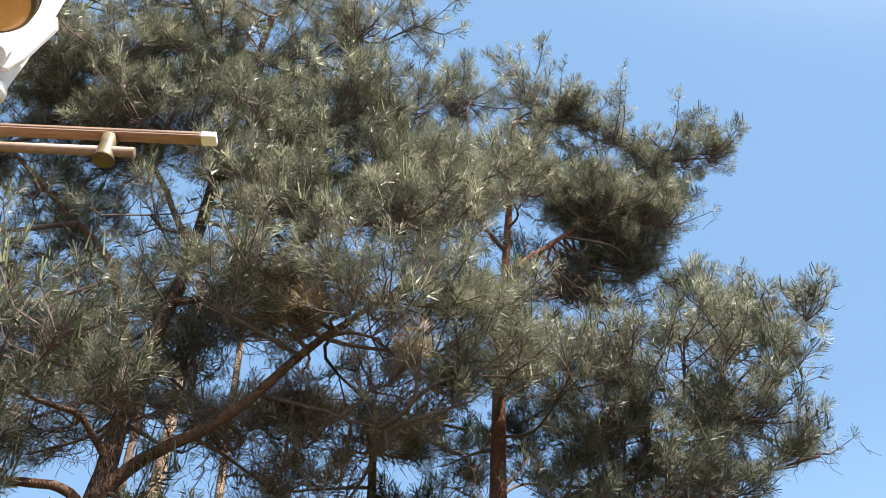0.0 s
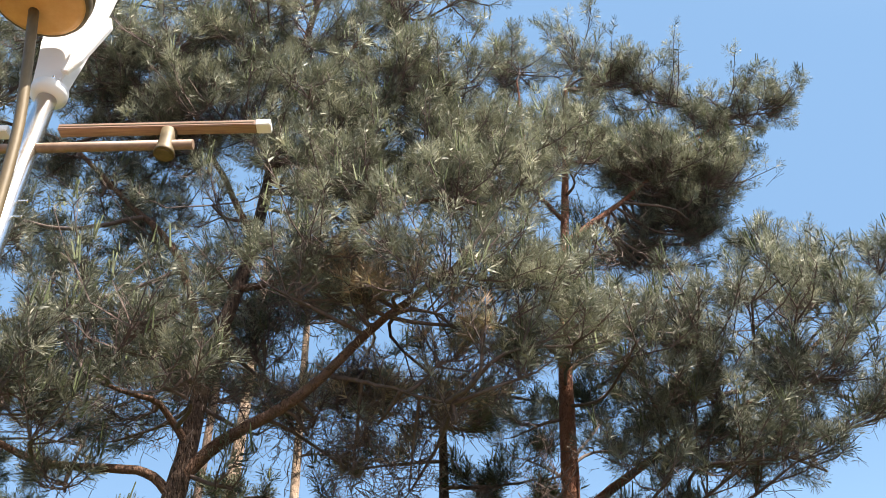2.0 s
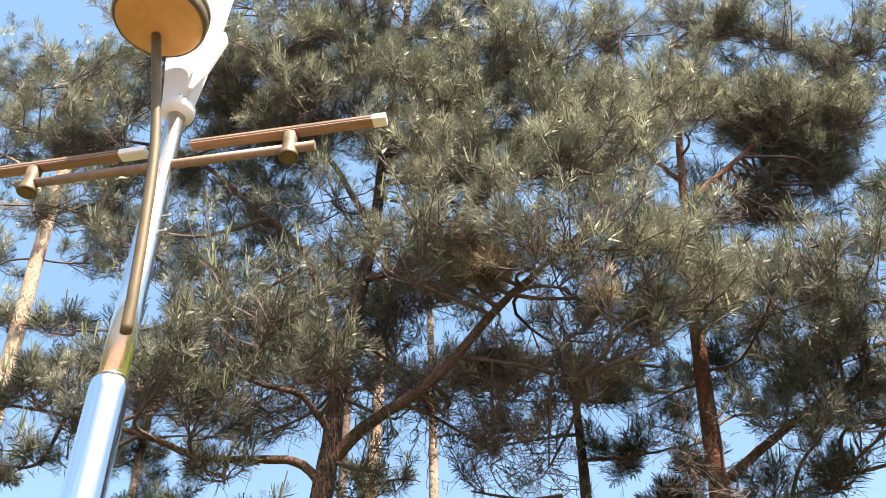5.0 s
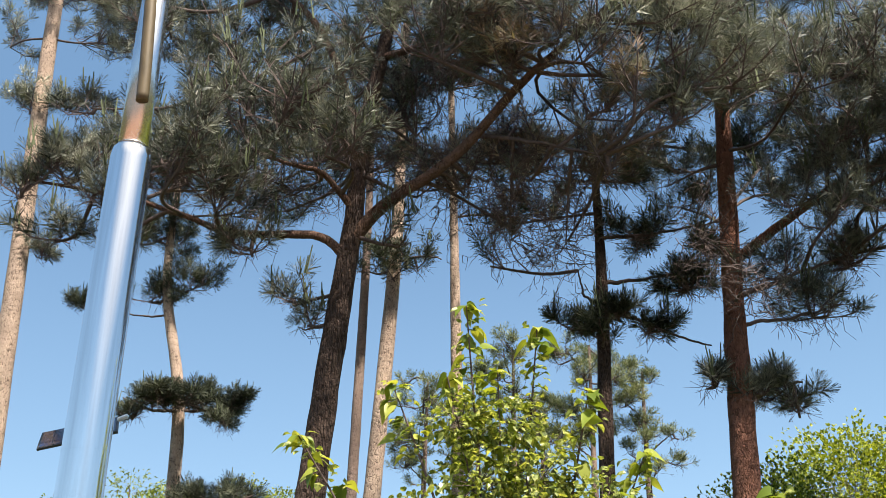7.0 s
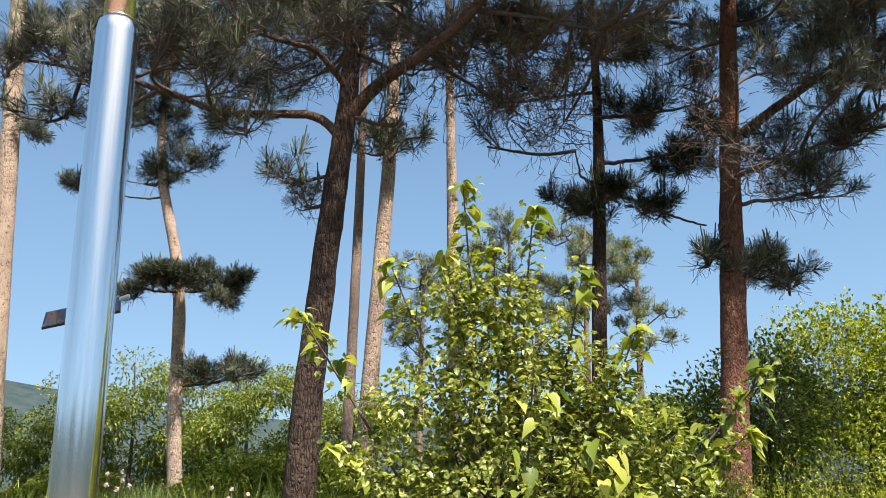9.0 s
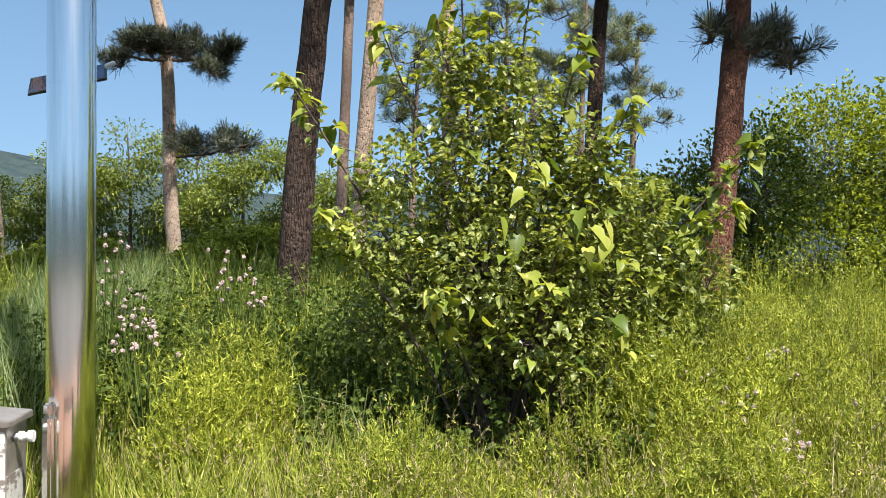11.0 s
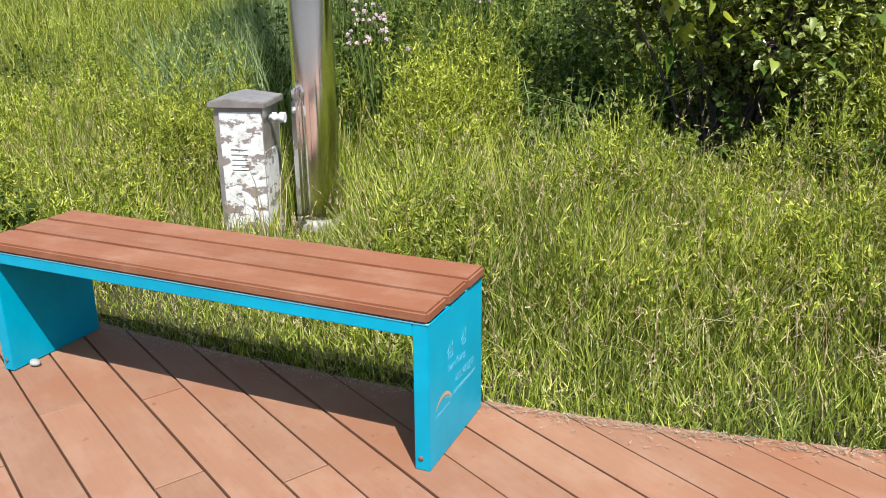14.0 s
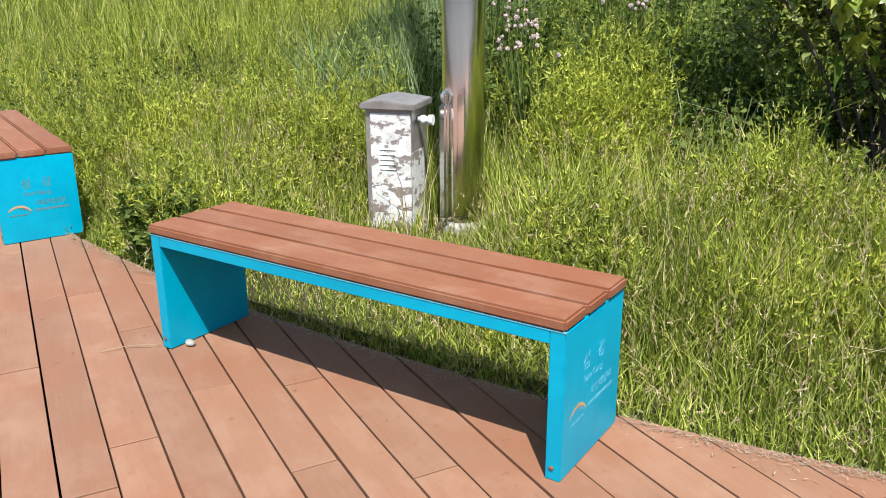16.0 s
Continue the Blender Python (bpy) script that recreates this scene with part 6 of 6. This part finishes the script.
def cabinet():
    cab = new("electric_cabinet")
    cab.location = (-2.045, 3.93, -0.07)
    cab.rotation_euler = (0, 0, radians(7))
    w, d, h = 0.25, 0.25, 0.675
    bm = bmesh.new()
    box(bm, -w / 2, -d / 2, 0.03, w / 2, d / 2, h, 0.004)
    part("body", bm, M_STEEL_DULL, cab, "weathered stainless cabinet body")
    coat = peeling_white()
    bm = bmesh.new()
    box(bm, -w / 2 + 0.028, -d / 2 - 0.008, 0.05, w / 2 - 0.002, -d / 2 - 0.001, h - 0.02, 0.003)
    door = part("door", bm, coat, cab, "door with peeling white coating")
    bm = bmesh.new()
    box(bm, w / 2 + 0.0005, -d / 2 + 0.004, 0.05, w / 2 + 0.003, d / 2 - 0.06, h - 0.22)
    part("side_coating", bm, coat, cab, "white coating with drips down the side")
    for k in range(5):
        z = 0.36 + k * 0.026
        bm = bmesh.new()
        profile = [(-0.0085, 0), (-0.0125, 0.005), (-0.0085, 0.013)]
        a = [bm.verts.new((-0.045, -d / 2 + y, z + q)) for y, q in profile]
        b = [bm.verts.new((0.040, -d / 2 + y, z + q)) for y, q in profile]
        for i in range(3):
            j = (i + 1) % 3
            bm.faces.new((a[i], a[j], b[j], b[i]))
        bm.faces.new(a[::-1])
        bm.faces.new(b)
        part("louvre", bm, coat, door)
    bm = bmesh.new()
    lw, ld = w / 2 + 0.022, d / 2 + 0.025
    pts = [(-lw, -ld, h), (lw, -ld, h), (lw, ld, h), (-lw, ld, h), (-lw, -ld, h + 0.028), (-0.05, -ld, h + 0.046), (lw, -ld, h + 0.028), (lw, ld, h + 0.034), (-0.05, ld, h + 0.056), (-lw, ld, h + 0.034)]
    v = [bm.verts.new(p) for p in pts]
    for f in ((3, 2, 1, 0), (0, 1, 6, 5, 4), (1, 2, 7, 6), (2, 3, 9, 8, 7), (3, 0, 4, 9), (4, 5, 8, 9), (5, 6, 7, 8)):
        bm.faces.new([v[k] for k in f])
    bmesh.ops.bevel(bm, geom=bm.edges[:], offset=0.004, segments=2, affect="EDGES")
    part("lid", bm, M_STEEL_DULL, cab, "sloping stainless lid")
    bm = bmesh.new()
    box(bm, -w / 2 - 0.01, -d / 2 - 0.01, -0.06, w / 2 + 0.01, d / 2 + 0.01, 0.031, 0.006)
    part("plinth", bm, M_CONCRETE, cab)
    bm = bmesh.new()
    lathe(bm, [(0.016, 0), (0.016, 0.02), (0.024, 0.021), (0.024, 0.04), (0.017, 0.041), (0.017, 0.06), (0.027, 0.061), (0.027, 0.085)], 20, m=pose(w / 2 + 0.001, -0.03, h - 0.06, 0, 90, 0))
    part("pipe_joint", bm, M_WHITE, cab, "white pipe union between cabinet and pole")
    tagged(cab, "small stainless electric cabinet with peeling white paint", "cabinet")


cabinet()


# ---- solar lamp behind ----
def solar_lamp():
    lamp = new("solar_lamp")
    z0 = float(ground_z(np.array(-5.15), np.array(12.0)))
    lamp.location = (-5.15, 12.0, z0)
    bm = bmesh.new()
    lathe(bm, [(0.05, 0), (0.045, 2.0), (0.04, 3.42 - 0.02)], 16)
    part("pole", bm, M_FRAME, lamp)
    tilt = pose(-0.07, 0, 3.43, 30, -15, 14)
    bm = bmesh.new()
    box(bm, -0.56, -0.36, 0.0, 0.50, 0.36, 0.035, 0.004, tilt)
    panel = part("panel", bm, M_FRAME, lamp, "dark framed solar panel")
    for i in range(6):
        for j in range(4):
            bm = bmesh.new()
            for z0c, z1c in ((0.036, 0.039), (-0.004, -0.001)):
                box(bm, -0.53 + i * 0.168, -0.33 + j * 0.166, z0c, -0.53 + i * 0.168 + 0.158, -0.33 + j * 0.166 + 0.158, z1c, 0, tilt)
            part("cell", bm, M_CELL, panel)
    bm = bmesh.new()
    box(bm, 0.505, -0.05, -0.02, 0.66, 0.05, 0.03, 0.012, tilt @ pose(0, 0, 0, 0, -10, 0))
    part("lamp_head", bm, M_WHITE, lamp, "pale lamp head on the panel")
    tagged(lamp, "solar-powered lamp with a tilted dark panel on a pole", "street lamp")


solar_lamp()


# ---- benches ----
BENCH_L, BENCH_D, SEAT_T, SEAT_H = 1.543, 0.371, 0.034, 0.45


def lettering(name, text, size, mat, parent, m):
    """Flat letters 0.6 mm proud of the panel, as a mesh."""
    curve = bpy.data.curves.new(name, "FONT")
    curve.body, curve.size, curve.align_x, curve.align_y = text, size, "CENTER", "CENTER"
    curve.extrude = 0.0003
    temp = new("letters", curve)
    data = bpy.data.meshes.new_from_object(temp.evaluated_get(bpy.context.evaluated_depsgraph_get()))
    bpy.data.objects.remove(temp)
    data.materials.clear()
    data.materials.append(mat)
    ob = new(name, data)
    ob.parent = parent
    ob.matrix_local = m
    return ob


def arc_band(bm, cx, cy, r, a0, a1, thick, m):
    n = 14
    inner, outer = [], []
    for k in range(n + 1):
        a = radians(a0 + (a1 - a0) * k / n)
        t = thick * (0.35 + 0.65 * math.sin(math.pi * k / n))
        inner.append(bm.verts.new(m @ Vector((cx + (r - t / 2) * math.cos(a), cy + (r - t / 2) * math.sin(a), 0.0004))))
        outer.append(bm.verts.new(m @ Vector((cx + (r + t / 2) * math.cos(a), cy + (r + t / 2) * math.sin(a), 0.0004))))
    for k in range(n):
        bm.faces.new((inner[k], outer[k], outer[k + 1], inner[k + 1]))


def signage(panel, face, ink, accent):
    """The printed panel: river name, its spelling, a plain arc mark, the ministry line and an unreadable line as bars."""
    for text, size, x, y in (("섬", 0.052, -0.047, 0.285), ("강", 0.052, 0.047, 0.285), ("Sum", 0.030, -0.037, 0.238), ("Gang", 0.030, 0.027, 0.238)):
        lettering("lettering", text, size, ink, panel, face @ Matrix.Translation((x, y, 0)))
    for k, text in enumerate("국토해양부"):
        lettering("lettering", text, 0.030, ink, panel, face @ Matrix.Translation((-0.001 + 0.028 * k, 0.185, 0)))
    bm = bmesh.new()
    for k in range(9):
        x = -0.025 + k * 0.018
        for v in box(bm, x, 0.148, -0.0002, x + 0.014, 0.158, 0.0004):
            v.co = face @ v.co
    part("print_bars", bm, ink, panel)
    bm = bmesh.new()
    arc_band(bm, -0.095, 0.115, 0.065, 35, 140, 0.012, face)
    part("mark", bm, accent, panel)
    bm = bmesh.new()
    arc_band(bm, -0.085, 0.118, 0.048, 30, 105, 0.007, face)
    part("mark", bm, ink, panel)
    bm = bmesh.new()
    for k in range(6):
        x = -0.14 + k * 0.015
        for v in box(bm, x, 0.133, -0.0002, x + 0.011, 0.140, 0.0004):
            v.co = face @ v.co
    part("print_bars", bm, ink, panel)


def bench(x, y, turn, label, ink, accent, right_print=True):
    """Front left foot at (x, y), its length running along turn."""
    b = new("bench")
    b.location = (x, y, 0)
    b.rotation_euler = (0, 0, radians(turn))
    L, D, top = BENCH_L, BENCH_D, SEAT_H - SEAT_T
    panels = []
    for x0 in (0.0, L - 0.043):
        bm = bmesh.new()
        box(bm, x0, 0, 0, x0 + 0.043, D, top, 0.0022)
        panels.append(part("end_panel", bm, M_BLUE, b))
        for yy in (0.016, D - 0.016):
            bm = bmesh.new()
            lathe(bm, [(0.007, 0), (0.007, 0.002), (0.004, 0.003)], 10, m=pose(x0 + 0.018, -0.0005 if yy < 0.1 else D + 0.0005, 0.035, 90 if yy < 0.1 else -90, 0, 0))
            part("rivet", bm, M_RUST, panels[-1])
    for y0, name in ((0.0, "front_rail"), (D - 0.035, "back_rail")):
        bm = bmesh.new()
        box(bm, 0.043, y0, top - 0.038, L - 0.043, y0 + 0.035, top, 0.002)
        part(name, bm, M_BLUE, b)
    gap, over = 0.007, 0.004
    w = (D + 2 * over - 2 * gap) / 3
    for k in range(3):
        bm = bmesh.new()
        y0 = -over + k * (w + gap)
        bow = 0.003 * math.sin(k * 2.1 + x)
        box(bm, -over - 0.002 * (k == 1) + bow, y0, top + 0.0015, L + over + bow, y0 + w, SEAT_H, 0.0065)
        part("seat_board", bm, M_SEAT, b)
    bm = bmesh.new()
    box(bm, -0.001, -0.0015, top - 0.002, L + 0.001, 0.010, top + 0.0012)
    part("sealant_strip", bm, M_PALEPRINT, b, "thin pale seam under the seat boards")
    if right_print:
        face = Matrix.Translation((L + 0.0004, D / 2, 0)) @ Matrix(((0, 0, 1, 0), (1, 0, 0, 0), (0, 1, 0, 0), (0, 0, 0, 1)))
        signage(panels[1], face, ink, accent)
    else:
        face = Matrix.Translation((-0.0004, D / 2, 0)) @ Matrix(((0, 0, -1, 0), (-1, 0, 0, 0), (0, 1, 0, 0), (0, 0, 0, 1)))
        signage(panels[0], face, ink, accent)
    return tagged(b, label, "bench", group="benches along the deck rim")


bench(-2.038, 2.113, -8.8, "turquoise steel bench with red-brown seat boards and faded print", M_PALEPRINT, M_ORANGEPRINT)
bench(-3.60 - BENCH_L * math.cos(radians(-30)), 2.72 - BENCH_L * math.sin(radians(-30)), -30, "turquoise steel bench with weathered seat boards and brown print", M_BROWNPRINT, M_ORANGEPRINT)
bench(1.10, 1.94, 9, "turquoise steel bench with red-brown boards, shaded printed end", M_DARKPRINT, M_DARKPRINT, right_print=False)


# ---- small litter ----
def pebble():
    bm = bmesh.new()
    bmesh.ops.create_icosphere(bm, subdivisions=3, radius=0.016)
    for v in bm.verts:
        v.co = Vector((v.co.x * 1.2, v.co.y * 0.9, v.co.z * 0.75)) * (1 + 0.3 * noise.noise(v.co * 45))
    ob = bm_object("pebble", bm, M_CONCRETE)
    ob.location = (-1.96, 2.16, 0.010)
    tagged(ob, "small pale stone lying by the bench foot", "stone")


def fallen_stalk(x, y, turn, length):
    line = [(0, 0, 0.006), (length * 0.4, 0.012, 0.010), (length * 0.75, -0.010, 0.012), (length, 0.015, 0.006)]
    ob = tube("grass_stalk", spline(line, 24), np.linspace(0.0013, 0.0007, 24), M_STRAW, None, 6)
    ob.location, ob.rotation_euler = (x, y, 0), (0, 0, radians(turn))
    tagged(ob, "dry grass stalk lying on the deck", "grass stalk")


pebble()
fallen_stalk(-2.20, 1.98, 42, 0.24)


# ---- deck ----
def build_deck():
    deck = new("floor")
    tagged(deck, "red-brown stained plank deck with open joints", "deck", kind="structure")
    turn = radians(-37.4)
    d, nrm = np.array([math.cos(turn), math.sin(turn)]), np.array([-math.sin(turn), math.cos(turn)])
    pitch, first = 0.1355, 0.045
    rnd = random.Random(5)
    m = Matrix.Rotation(turn, 4, "Z")
    for k in range(-26, 24):
        slack = rnd.uniform(0.0020, 0.0042)
        c0, c1 = first + k * pitch + slack, first + (k + 1) * pitch - slack
        ends = []
        for c in (c0, c1):
            s = 6.0
            while s > -9.0:
                p = nrm * c + d * s
                if p[0] < 2.4 and (p[1] > edge_y(p[0]) + 0.02 or p[0] < -6.5):
                    break
                s -= 0.01
            far = 6.0
            while (nrm * c + d * far)[1] < -1.6 and far > -9:
                far -= 0.05
            while (nrm * c + d * far)[1] > edge_y((nrm * c + d * far)[0]) + 0.02 and far > -9:
                far -= 0.01
            ends.append((s, min(far, 3.5)))
        s0, s1 = ends[0][0], ends[1][0]
        stop = min(ends[0][1], ends[1][1])
        if stop - max(s0, s1) < 0.15:
            continue
        cuts = []
        at = max(s0, s1) + rnd.uniform(0.5, 1.9)
        while at < stop - 0.4:
            cuts.append(at)
            at += rnd.uniform(1.2, 2.0)
        starts = [(s0, s1)] + [(c + 0.0040, c + 0.0040) for c in cuts]
        finish = [(c - 0.0035, c - 0.0035) for c in cuts] + [(stop, stop)]
        for (a0, a1), (b0, b1) in zip(starts, finish):
            bm = bmesh.new()
            sink = rnd.uniform(-0.0025, 0.0)
            e = 0.0013
            low = [(a0, c0), (b0, c0), (b1, c1), (a1, c1)]
            high = [(a0 + e, c0 + e), (b0 - e, c0 + e), (b1 - e, c1 - e), (a1 + e, c1 - e)]
            v = [bm.verts.new((s, c, -0.034)) for s, c in low] + [bm.verts.new((s, c, sink - e)) for s, c in low] + [bm.verts.new((s, c, sink)) for s, c in high]
            for q in (0, 4):
                for i in range(4):
                    j = (i + 1) % 4
                    bm.faces.new((v[q + i], v[q + j], v[q + 4 + j], v[q + 4 + i]))
            bm.faces.new(v[8:12])
            bm.faces.new(v[3::-1])
            ob = part("plank", bm, M_DECK, deck)
            ob.matrix_local = m


build_deck()
